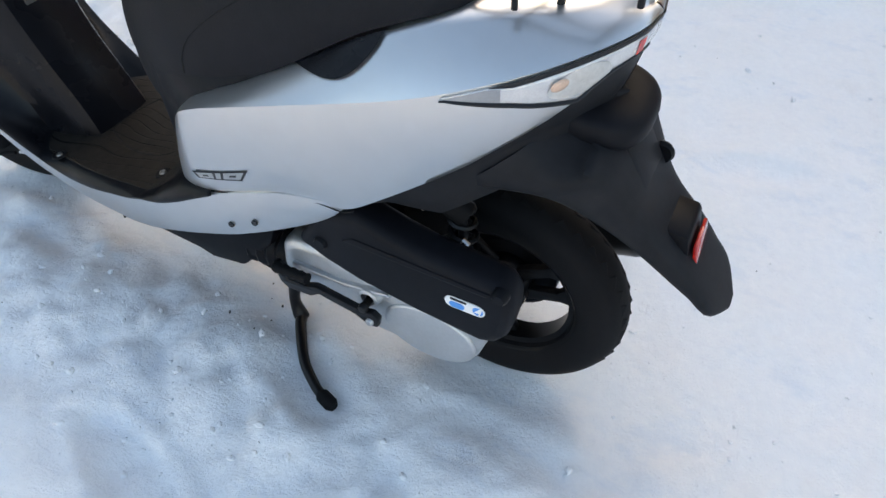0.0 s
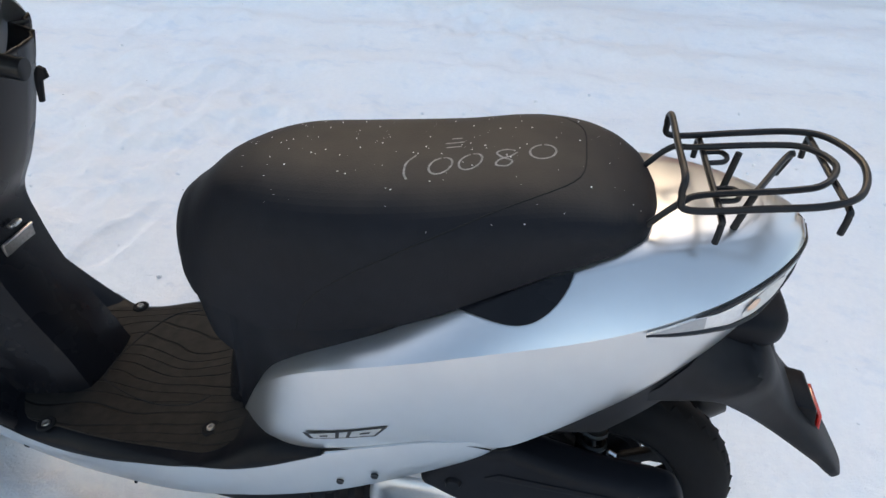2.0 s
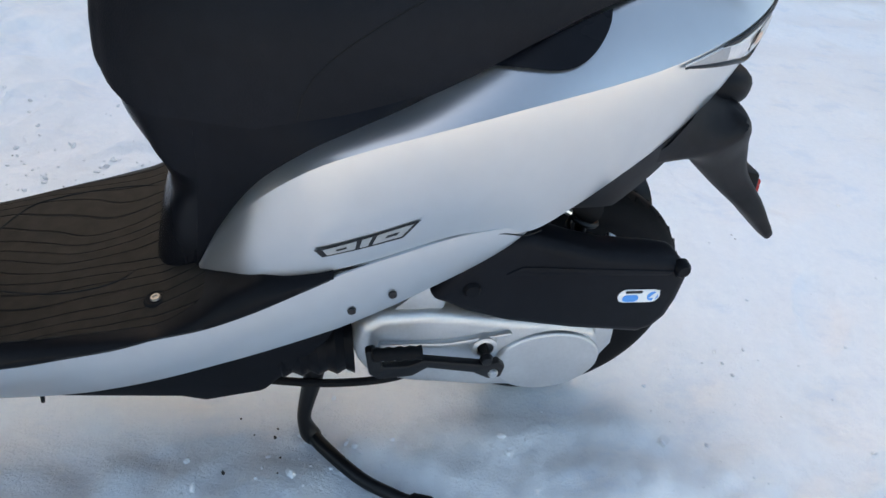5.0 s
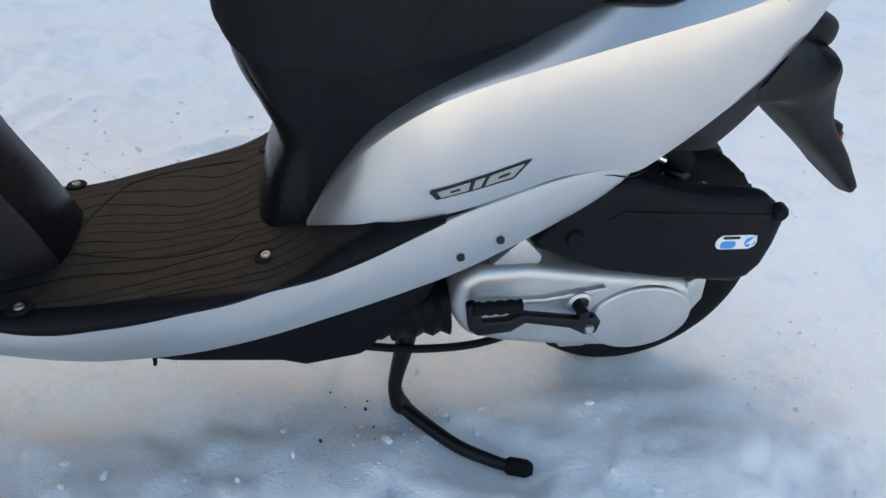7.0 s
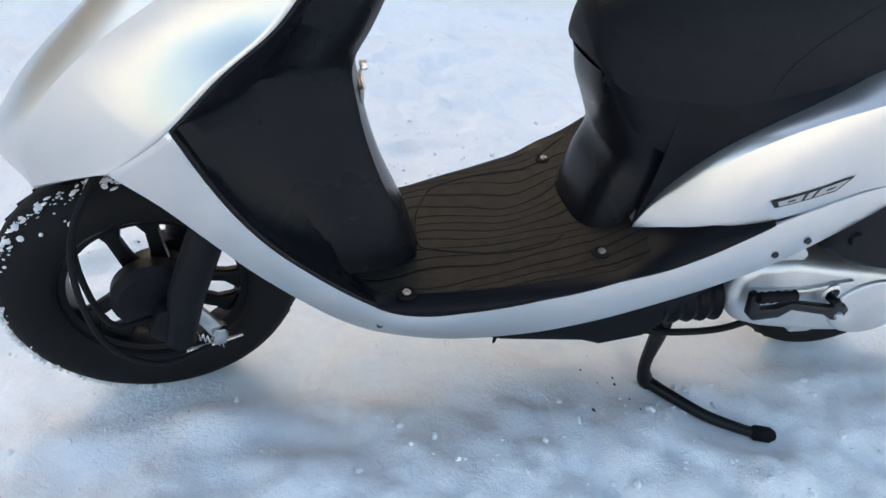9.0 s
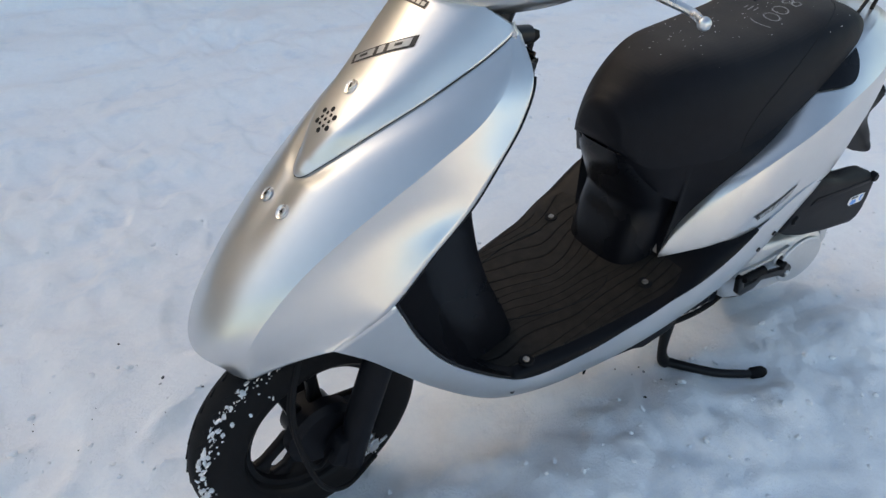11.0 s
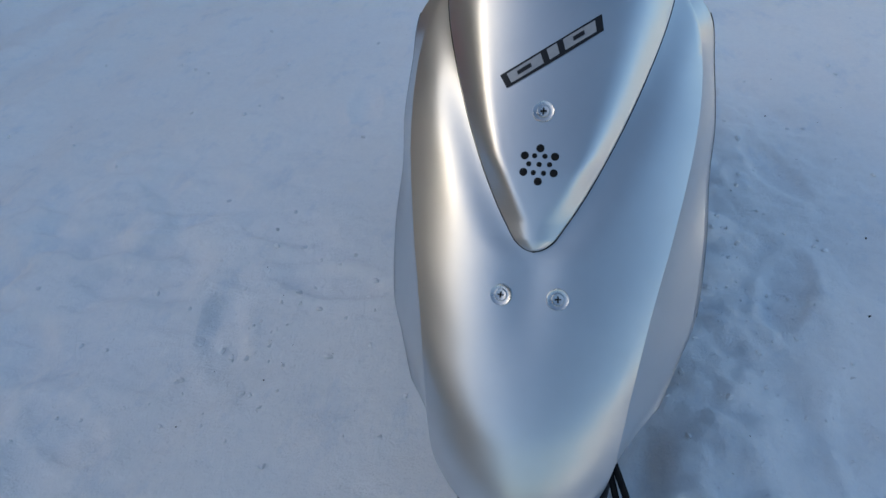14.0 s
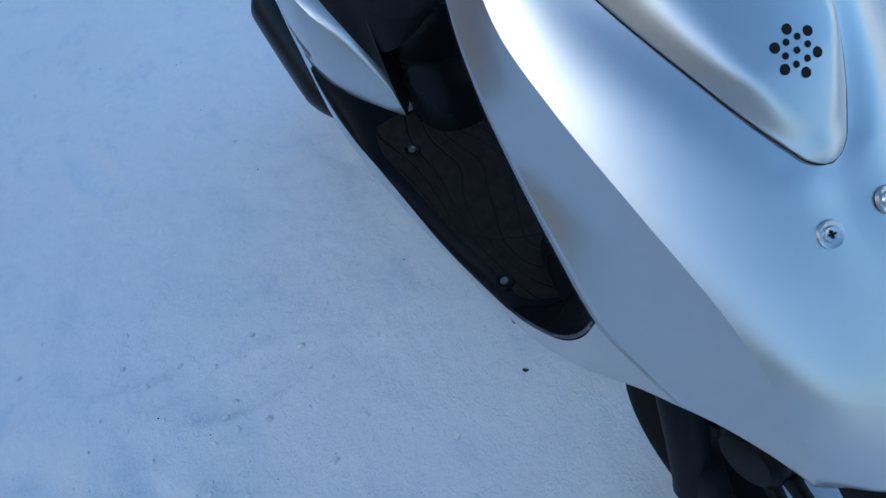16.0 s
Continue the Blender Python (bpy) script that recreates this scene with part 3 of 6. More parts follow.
COWL_T = [(-0.512, 0.112, 0.375), (-0.478, 0.112, 0.455), (-0.445, 0.132, 0.520), (-0.400, 0.146, 0.560), (-0.350, 0.150, 0.587), (-0.300, 0.148, 0.609), (-0.250, 0.146, 0.635), (-0.200, 0.142, 0.662), (-0.150, 0.138, 0.689), (-0.100, 0.130, 0.712), (-0.050, 0.116, 0.728), (0.000, 0.098, 0.737), (0.050, 0.075, 0.741), (0.098, 0.044, 0.741), (0.126, 0.020, 0.738), (0.134, 0.0, 0.736)]
COWL_T = [tuple(np.array(t) + (np.array(c) - np.array(t)) * (0.0, 0.50, 0.48, 0.40, 0.28, 0.14)[i] if i < 6 else t) for i, (c, t) in enumerate(zip(COWL_C, COWL_T))]
CL, CC, CT = rail(COWL_L), rail(COWL_C), rail(COWL_T)


def cowl_side(i, s):
    """A point on the left or right flank (as half width): s from the lower edge (0) to the crease (1)."""
    a, b = Vector(CL(i)), Vector(CC(i))
    k = (a + b) / 2 + Vector((0.006 if i > 10 else 0, 0.014 * min(1, i / 3, (15 - i) / 3), 0))
    return bez(a, k, b, s)


TRIM_I = (0, 9.0, 9.8, 11.0, 11.9, 12.35, 12.75, 13.0, 13.4, 13.8, 15.0)
TRIM_S = (0, 0.03, 0.06, 0.09, 0.20, 0.31, 0.45, 0.585, 0.69, 0.71, 0.72)


def trim(i):
    """Where the silver flank ends above the black tail skirt."""
    return float(np.interp(i, TRIM_I, TRIM_S))


def build_cowl():
    bm = bmesh.new()
    left, right, deck = [], [], []
    for i in np.linspace(0, 15, 150):
        c, t = Vector(CC(i)), Vector(CT(i))
        low = cowl_side(i, trim(i))
        half = [Vector((low.x - (0.010 if i > 12 else 0), low.y - 0.012 * min(1, low.y / 0.05), low.z + 0.002))] + [cowl_side(i, s) for s in np.linspace(trim(i), 1, 16)]
        right.append(half)
        left.append([Vector((p.x, -p.y, p.z)) for p in half])
        mid = (c + t) / 2 + Vector((0, 0.004, 0.004))
        top = [bez(c, mid, t, s) for s in np.linspace(0, 1, 12)]
        top += [Vector((t.x, t.y * q, t.z + 0.006 * (1 - q * q))) for q in (0.75, 0.5, 0.25)]
        deck.append([Vector((p.x, -p.y, p.z)) for p in top] + [Vector((t.x, 0, t.z + 0.006))] + top[::-1])
    for rows in (left, right, deck):
        lattice(bm, rows)
    cowl = part("rear_cowl", bm, SILVER, scooter, "glossy silver rear body", sharp=75, weld=False)
    for sgn in (-1, 1):  # fine gap between the rear body and the floor panel
        gap = [Vector((p.x, sgn * (p.y + 0.0012), p.z - 0.0006)) for p in (cowl_side(i, 0) for i in np.linspace(3.3, 8.2, 40))]
        part("panel_gap", tube(gap, 0.0009, 6), HOLE, cowl, "fine dark panel gap")
    for sgn in (-1, 1):  # black skirt that carries on the flank below the silver
        bm, rows = bmesh.new(), []
        for i in np.linspace(8.6, 15, 70):
            row = []
            for s in np.linspace(0.0, min(0.97, trim(i) + 0.03), 10):
                p = cowl_side(i, s)
                row.append(Vector((p.x - 0.003, sgn * max(0.0, p.y - 0.0045), p.z)))
            p = row[0]
            drop = 0.055 * min(1.0, (i - 8.6) / 1.5, max(0.0, (14.6 - i) / 1.5))
            row = [Vector((p.x + 0.010, p.y - sgn * min(0.012, abs(p.y)), p.z - drop)), Vector((p.x + 0.004, p.y - sgn * min(0.003, abs(p.y)), p.z - 0.5 * drop))] + row
            rows.append(row)
        lattice(bm, rows)
        part("tail_skirt", bm, GUARD, cowl, "black skirt under the tail", sharp=75)
    # dark scoop under the saddle edge on each flank
    for sgn in (-1, 1):
        bm = bmesh.new()
        rows = []
        for i in np.linspace(6.45, 8.85, 40):
            c, t = Vector(CC(i)), Vector(CT(i))
            k = (i - 6.45) / 2.40
            deep = 0.62 * (math.sin(math.pi * min(1, k ** 1.6)) ** 0.6 if 0 < k < 1 else 0.0)
            mid = (c + t) / 2 + Vector((0, 0.004, 0.004))
            row = []
            for s in np.linspace(1 - deep - 1e-4, 1.0, 8):
                p = bez(c, mid, t, s) + Vector((0, 0.0022, 0.0030))
                row.append(Vector((p.x, sgn * p.y, p.z)))
            rows.append(row)
        lattice(bm, rows)
        part("grab_recess", bm, GLOSS, cowl, "dark recess under the saddle", sharp=60)
    # model mark on each flank, as plain bars
    for sgn in (-1, 1):
        def flank(x0, z0, off):
            i = np.interp(x0, [p[0] for p in COWL_C], range(16))
            lo, hi = cowl_side(i, 0).z, cowl_side(i, 1).z
            p = cowl_side(i, (z0 - lo) / (hi - lo))
            return Vector((x0, sgn * (p.y + off), z0))

        def quad(name, mat, pts, off, label=""):
            b2 = bmesh.new()
            rows = []
            for s in np.linspace(0, 1, 6):
                row = []
                for t in np.linspace(0, 1, 10):
                    a = np.array(pts[0]) * (1 - t) + np.array(pts[1]) * t
                    b = np.array(pts[3]) * (1 - t) + np.array(pts[2]) * t
                    x0, z0 = a * (1 - s) + b * s
                    row.append(flank(x0, z0, off))
                rows.append(row)
            lattice(b2, rows)
            return part(name, b2, mat, cowl, label)
        quad("model_mark", INK, [(-0.381, 0.459), (-0.300, 0.483), (-0.284, 0.508), (-0.390, 0.468)], 0.0016, "slanted dark outlined mark")
        f = lambda s, e: (-0.381 + 0.081 * s + e * (-0.009 + 0.025 * s), 0.459 + 0.024 * s + e * (0.009 + 0.016 * s))
        for a, b in ((0.07, 0.40), (0.45, 0.55), (0.60, 0.95)):
            quad("mark_bar", PALE, [f(a, 0.15), f(b, 0.15), f(b, 0.86), f(a, 0.85)], 0.0020, "pale grey bar")
            if b - a > 0.2:
                quad("mark_slot", INK, [f(a + 0.12, 0.40), f(b - 0.10, 0.40), f(b - 0.10, 0.60), f(a + 0.12, 0.60)], 0.0024, "dark slot in the bar")
    # rear lamp: a clear wedge of lens that starts at a point, under a broad black seal
    def level(i, z):
        q = np.linspace(0, 1, 40)
        return float(np.interp(z, [cowl_side(i, t).z for t in q], q))

    def grow(i, a, b):
        return min(1.0, max(0.0, (i - a) / (b - a)))
    out = lambda p, d: Vector((p.x + d * 0.6, p.y + d, p.z))
    floor_s = lambda i: max(trim(i) + 0.005, min(level(i, 0.6705 - 0.006 * grow(i, 11.7, 12.7)), 0.962))
    head_s = lambda i: 0.985
    seal_s = lambda i: 0.985 - 0.050 * grow(i, 11.3, 11.7)
    for sgn in (-1, 1):
        def skin(lo, hi, d, ids, n=8):
            bm2 = bmesh.new()
            lattice(bm2, [[Vector((p.x, sgn * p.y, p.z)) for p in (out(cowl_side(i, t), d) for t in np.linspace(lo(i), hi(i), n))] for i in ids])
            return bm2

        def disc(ci, cs, ri, rs, d):
            bm2, rows = bmesh.new(), []
            for r in np.linspace(0.02, 1, 6):
                row = []
                for a in np.linspace(0, math.tau, 25)[:-1]:
                    i = ci + ri * r * math.cos(a)
                    s = max(floor_s(i) + 0.02, min(0.90, cs + rs * r * math.sin(a)))
                    p = out(cowl_side(i, s), d + 0.002 * (1 - r * r))
                    row.append(Vector((p.x, sgn * p.y, p.z)))
                rows.append(row)
            lattice(bm2, rows, True)
            return bm2
        ids = np.linspace(10.42, 15, 60)
        lamp = part("rear_lamp", skin(floor_s, seal_s, 0.003, ids), LENS_REAR, scooter, "clear wrap-round rear lamp lens", thick=0.002)
        part("lamp_seal", skin(seal_s, head_s, 0.0034, np.linspace(11.31, 15, 50), 5), INK, lamp, "broad black seal", thick=0.002)
        part("smoked_tip", skin(lambda i: floor_s(i) + 0.01, lambda i: seal_s(i) - 0.01, 0.0034, np.linspace(10.47, 11.5, 14), 5), SMOKE, lamp, "grey smoked tip of the lens")
        line = [out(cowl_side(i, floor_s(i)), 0.0034) for i in np.linspace(10.40, 14.6, 40)]
        part("lower_seal", tube([(p.x, sgn * p.y, p.z) for p in line], lambda s: 0.0012 + 0.0016 * math.sin(math.pi * min(1, s * 1.1) ** 0.8), 6), INK, lamp, "thin black seal")
        part("pale_insert", disc(12.80, 0.74, 0.55, 0.165, 0.0036), BOWL, lamp, "pale lamp bowl")
        part("amber_insert", disc(12.42, 0.80, 0.14, 0.07, 0.0052), AMBER_SOFT, lamp, "amber indicator")
        part("red_insert", skin(lambda i: trim(i) + 0.02, lambda i: 0.90, 0.0037, np.linspace(13.95, 14.2, 6), 5), RED, lamp, "red tail light")


def lens_shader(name, tint, rough=0.02, strength=1.0):
    m = bpy.data.materials.new(name)
    m.use_nodes = True
    nt = m.node_tree
    out = nt.nodes["Material Output"]
    nt.nodes.remove(nt.nodes["Principled BSDF"])
    tr, gl, mx, fr = (nt.nodes.new(k) for k in ("ShaderNodeBsdfTransparent", "ShaderNodeBsdfGlossy", "ShaderNodeMixShader", "ShaderNodeFresnel"))
    tr.inputs[0].default_value = (*tint, 1)
    gl.inputs["Roughness"].default_value = rough
    fr.inputs["IOR"].default_value = 1.45
    for a, b in ((fr.outputs[0], mx.inputs[0]), (tr.outputs[0], mx.inputs[1]), (gl.outputs[0], mx.inputs[2]), (mx.outputs[0], out.inputs["Surface"])):
        nt.links.new(a, b)
    return m


LENS = lens_shader("lamp_lens", (0.96, 0.97, 0.98))
LENS_REAR = varied(material("silvered_clear_lens", (0.62, 0.60, 0.60), 0.12, 0.3, 0.8), (0.62, 0.60, 0.60), 0.15, 60, (0.08, 0.2))

SMOKE = varied(material("smoked_lens", (0.30, 0.30, 0.31), 0.15, 0.2, 0.7), (0.30, 0.30, 0.31), 0.1, 40)
BOWL = varied(material("frosted_bowl", (0.55, 0.53, 0.51), 0.35, 0.1, 0.5), (0.55, 0.53, 0.51), 0.2, 25)
AMBER_SOFT = varied(material("frosted_amber", (0.60, 0.40, 0.30), 0.3, coat=0.5), (0.60, 0.40, 0.30), 0.2, 60)
build_shield()
build_sills()
part("drain_stub", tube([(-0.697, -0.150, 0.212), (-0.697, -0.151, 0.200), (-0.698, -0.151, 0.192)], lambda s: 0.0032 - 0.001 * s, 8), BLACK, scooter, "tiny black stub under the side panel")
build_cowl()

# saddle: x, top, lower edge, half width
SEAT = [(-0.610, 0.638, 0.624, 0.012), (-0.606, 0.650, 0.604, 0.038), (-0.595, 0.664, 0.582, 0.063), (-0.575, 0.681, 0.564, 0.086), (-0.548, 0.706, 0.560, 0.106), (-0.515, 0.725, 0.564, 0.122), (-0.478, 0.738, 0.567, 0.136), (-0.440, 0.744, 0.570, 0.147), (-0.380, 0.751, 0.581, 0.154), (-0.320, 0.759, 0.600, 0.155), (-0.250, 0.769, 0.635, 0.152), (-0.180, 0.782, 0.678, 0.146), (-0.130, 0.784, 0.706, 0.138), (-0.090, 0.778, 0.721, 0.126), (-0.055, 0.764, 0.730, 0.105), (-0.032, 0.749, 0.734, 0.072), (-0.022, 0.740, 0.736, 0.030)]
seat_f = spl([r[0] for r in SEAT], [r[1:] for r in SEAT])


def seat_point(x, a):
    """a from 0 at the right lower edge over the top to pi at the left."""
    top, low, w = seat_f(x)
    c, s = math.cos(a), math.sin(a)
    soft = max(0.0, 1 - (x + 0.610) / 0.16)
    return Vector((x, w * math.copysign(abs(c) ** (0.62 + 0.32 * soft), c), low + (top - low) * max(s, 0) ** (0.72 + 0.22 * soft)))


def seat_top(x, y):
    top, low, w = seat_f(x)
    c = min(1, abs(y) / w) ** (1 / 0.62)
    return low + (top - low) * math.sqrt(max(0, 1 - c * c)) ** 0.72


def build_seat():
    bm = bmesh.new()
    xs = [SEAT[0][0]] + list(-0.610 + 0.588 * (0.5 - 0.5 * np.cos(np.linspace(0.12, math.pi - 0.12, 80)))) + [SEAT[-1][0]]
    rings = lattice(bm, [[seat_point(x, a) for a in np.linspace(0, math.pi, 49)] for x in xs], True)
    bm.faces.new(rings[0])
    bm.faces.new(rings[-1])
    seat = part("seat", bm, VINYL, scooter, "black vinyl saddle with dust and painted sky sheen on top", sharp=60)
    # piped seam round the rear part of the cushion
    pts = []
    for a in np.linspace(0.02, math.pi - 0.02, 40):
        x = -0.108 - 0.30 * abs(math.cos(a)) ** 3.0
        pts.append(seat_point(x, a) + Vector((0, 0, -0.0003)))
    part("seam", tube(pts, 0.0010, 6), HOLE, seat, "stitched seam")
    # chalked figures 10080 with three strokes above
    def stroke(line, w=0.0012):
        b2 = bmesh.new()
        sm = smooth_line([(x, y, 0) for x, y in line], 6)
        rows = []
        for k, p in enumerate(sm):
            t = (sm[min(k + 1, len(sm) - 1)] - sm[max(k - 1, 0)]).normalized()
            n = Vector((-t.y, t.x, 0)) * w * (0.7 + 0.5 * abs(math.sin(k * 1.7)))
            rows.append([Vector((q.x, q.y, seat_top(q.x, q.y) + 0.0006)) for q in (p - n, p, p + n)])
        lattice(b2, rows)
        return b2

    def zero(cx, cy, rx, ry, lean=0.15):
        return [(cx + rx * math.cos(a) + lean * ry * math.sin(a), cy + ry * math.sin(a)) for a in np.linspace(1.9, 1.9 + math.tau * 0.97, 12)]
    figures = [("chalk_figure", [(-0.296, -0.028), (-0.304, -0.045), (-0.303, -0.064), (-0.298, -0.074)]),
               ("chalk_figure", zero(-0.265, -0.049, 0.012, 0.016)), ("chalk_figure", zero(-0.233, -0.042, 0.012, 0.016)),
               ("chalk_figure", [(-0.186, -0.022), (-0.197, -0.020), (-0.206, -0.026), (-0.200, -0.036), (-0.188, -0.044), (-0.192, -0.054), (-0.204, -0.052), (-0.202, -0.042), (-0.190, -0.034), (-0.184, -0.026)]),
               ("chalk_figure", zero(-0.156, -0.021, 0.014, 0.016)),
               ("chalk_stroke", [(-0.265, -0.010), (-0.248, -0.007)]), ("chalk_stroke", [(-0.268, 0.000), (-0.246, 0.004)]), ("chalk_stroke", [(-0.262, 0.012), (-0.250, 0.014)])]
    for name, line in figures:
        part(name, stroke(line), CHALK, seat, "rubbed chalk figure", weld=False)
    # grains of snow lying on the saddle
    b2 = bmesh.new()
    rnd = random.Random(5)
    for k in range(170):
        x, y = rnd.uniform(-0.52, -0.04), rnd.gauss(0, 0.07)
        if abs(y) > 0.9 * seat_f(x)[2]:
            continue
        r = 0.0004 + 0.0008 * rnd.random() ** 2
        z = seat_top(x, y)
        vs = [b2.verts.new((x + r * math.cos(a), y + r * math.sin(a), z + 0.0003)) for a in np.linspace(0, math.tau, 5, endpoint=False)]
        top = b2.verts.new((x, y, z + r))
        for i in range(5):
            b2.faces.new((vs[i], vs[(i + 1) % 5], top))
    tagged(part("snow_grain", b2, SNOW, seat, "scattered grains of snow", weld=False), kind="stuff")


build_seat()


def build_centre_cover():
    """The black cover under the nose of the saddle."""
    fx = spl([0.27, 0.32, 0.36, 0.413, 0.455, 0.49, 0.54, 0.60], [-0.570, -0.572, -0.567, -0.557, -0.545, -0.560, -0.586, -0.598])
    fw = spl([0.27, 0.36, 0.42, 0.50, 0.56, 0.62], [0.106, 0.106, 0.105, 0.105, 0.100, 0.086])
    bm = bmesh.new()
    rows = []
    for z in np.linspace(0.27, 0.572, 32):
        x0, w = fx(z), fw(z)
        back = -0.38
        rows.append([Vector((back - (back - x0) * abs(math.sin(a)) ** 0.40, w * math.copysign(abs(math.cos(a)) ** 0.62, math.cos(a)), z)) for a in np.linspace(0, math.pi, 41)])
    lattice(bm, rows)
    cover = part("centre_cover", bm, GLOSS, scooter, "black cover below the saddle", sharp=60)
    # matt side wings: from under the nose back to a corner, down to the tip of the silver, then along its edge
    foot = [(-0.584, 0.050, 0.556), (-0.560, 0.086, 0.530), (-0.537, 0.110, 0.506), (-0.497, 0.123, 0.487), (-0.509, 0.1195, 0.430), (-0.515, 0.1150, 0.372)]
    for sgn in (-1, 1):
        wing, rows = bmesh.new(), []
        ends = [(Vector(p), x) for p, x in zip(foot, (-0.590, -0.570, -0.546, -0.510, -0.503, -0.496))]
        low = smooth_line([p for p, _ in ends[:4]], 5) + smooth_line([p for p, _ in ends[3:]], 5)
        tops = list(np.interp(np.linspace(0, 3, 16), range(4), [x for _, x in ends[:4]])) + list(np.interp(np.linspace(0, 2, 11), range(3), [x for _, x in ends[3:]]))
        for i in np.linspace(0.15, 7.0, 44):
            t = Vector(CT(i))
            low.append(Vector((t.x, t.y + 0.0008, t.z + 0.0005)))
            tops.append(max(-0.494, t.x))
        for p, x in zip(low, tops):
            top, edge, w = seat_f(x)
            q = Vector((x, w - 0.002, edge + 0.010))
            k = (p + q) / 2 + Vector((0, 0.006 * min(1.0, (q - p).length / 0.06), 0))
            inner = p + (Vector((0.016, -0.036, -0.004)) if len(rows) < 27 else Vector((0.010, -0.012, 0.002)))
            row = [inner] + [bez(p, k, q, u) for u in np.linspace(0, 1, 10)]
            rows.append([Vector((c.x, sgn * c.y, c.z)) for c in row])
        lattice(wing, rows)
        part("cover_wing", wing, GREY_PLASTIC, cover, "matt black side wing under the saddle", sharp=60)
    bm = lathe([(0.0, 0.002), (0.006, 0.002), (0.008, 0.0), (0.008, -0.003)], 16, "x")
    part("seat_lock", bm, STEEL, cover, "bright key lock", m=Matrix.Translation((-0.5795, -0.040, 0.541)) @ Matrix.Rotation(math.pi, 4, "Z"))


build_centre_cover()

# ---- floor and inner shield ----
BOLT = varied(material("dull_steel", (0.26, 0.25, 0.24), 0.45, 0.9), (0.26, 0.25, 0.24), 0.35, 200)
floor_z = spl([-0.99, -0.93, -0.88, -0.832, -0.70, -0.56, -0.45, -0.38], [0.30, 0.282, 0.274, 0.275, 0.299, 0.333, 0.372, 0.408])
edge_w = spl([p[0] for p in SILL_T[2:17]], [(p[1], p[2]) for p in SILL_T[2:17]])


def floor_top(x):
    """The floor climbs towards its rear to meet the lower edge of the rear body."""
    if x < -0.60:
        return floor_z(x)
    return float(np.interp(x, [-0.60, -0.555] + [p[0] for p in COWL_L], [floor_z(-0.60), 0.3375] + [p[2] + 0.002 for p in COWL_L]))


def build_floor():
    bm = bmesh.new()
    rows = []
    for x in np.linspace(-0.955, -0.368, 92):
        w, ze = edge_w(x)
        z0 = floor_top(x)
        half = []
        for q in np.linspace(0, 1, 12):
            half.append(Vector((x, (w - 0.022) * q, z0 + 0.002 * (1 - q))))
        half += [Vector((x, w - 0.010, z0 - 0.25 * (z0 - ze))), Vector((x, w - 0.003, ze + 0.35 * (z0 - ze) + 0.001)), Vector((x, w - 0.001, ze + 0.002)), Vector((x, w - 0.004, ze - 0.004))]
        rows.append([Vector((p.x, -p.y, p.z)) for p in half[:0:-1]] + half)
    lattice(bm, rows)
    floor = part("floorboard", bm, BLACK, scooter, "satin black floorboard under a grooved mat", thick=0.003, sharp=60)
    # ribbed mat laid into it, rounded towards the corners
    bm, rows = bmesh.new(), []
    for x in np.linspace(-0.905, -0.470, 80):
        w = edge_w(x)[0] - 0.020
        w *= 1 - 0.45 * max(0.0, (-0.855 - x) / 0.05) ** 2 - 0.30 * max(0.0, (x + 0.55) / 0.08) ** 2
        z = floor_top(x) + 0.0042 - 0.006 * max(0.0, (x + 0.51) / 0.04) ** 2
        row = [Vector((x, y, z + 0.002 * (1 - abs(y) / w))) for y in np.linspace(-w, w, 26)]
        rows.append([Vector((x, -w - 0.0015, z - 0.004))] + row + [Vector((x, w + 0.0015, z - 0.004))])
    lattice(bm, rows)
    part("floor_mat", bm, MAT, floor, "brown-black rubber mat with wandering grooves", sharp=60)
    for sgn in (-1, 1):
        part("edge_screw", lathe([(0.0, 0.0012), (0.004, 0.0016), (0.0058, 0.0)], 14, "z"), BOLT, floor, "small dull screw", m=Matrix.Translation((-0.418, sgn * 0.189, 0.4035)) @ Matrix.Rotation(sgn * 0.35, 4, "X"))
    for x, w in ((-0.832, 0.1365), (-0.559, 0.1345)):
        for sgn in (-1, 1):
            z = floor_top(x) + 0.0052
            tilt = Matrix.Rotation(-0.2 if x > -0.7 else -0.1, 4, "Y")
            m = Matrix.Translation((x, sgn * w, z)) @ tilt @ Matrix.Scale(0.85, 4)
            part("bolt_recess", lathe([(0.0, 0.0008), (0.0105, 0.0010), (0.0135, 0.0024), (0.0155, 0.0016), (0.017, -0.001)], 24, "z"), RUBBER, floor, "dark recess", m=m)
            part("floor_bolt", lathe([(0.0, 0.0022), (0.0028, 0.0024), (0.0034, 0.0040), (0.0062, 0.0042), (0.0074, 0.0012)], 18, "z"), BOLT, floor, "dull steel floor bolt", m=m)
    # outline groove of the centre panel
    for sgn in (-1, 1):
        line = [(-0.552, 0.050), (-0.577, 0.060), (-0.615, 0.086), (-0.672, 0.088), (-0.732, 0.070), (-0.790, 0.042), (-0.7985, 0.028), (-0.800, 0.0)]
        if sgn > 0:
            line = [(-0.552, 0.095), (-0.60, 0.122), (-0.66, 0.132), (-0.72, 0.128), (-0.758, 0.114), (-0.789, 0.054), (-0.800, 0.0)]
        pts = [(x, sgn * y, floor_z(x) + 0.0038 + 0.002 * (1 - y / 0.15)) for x, y in line]
        part("panel_groove", tube([tuple(p) for p in pts], 0.0018, 6, smooth=6), HOLE, floor, "dark groove")


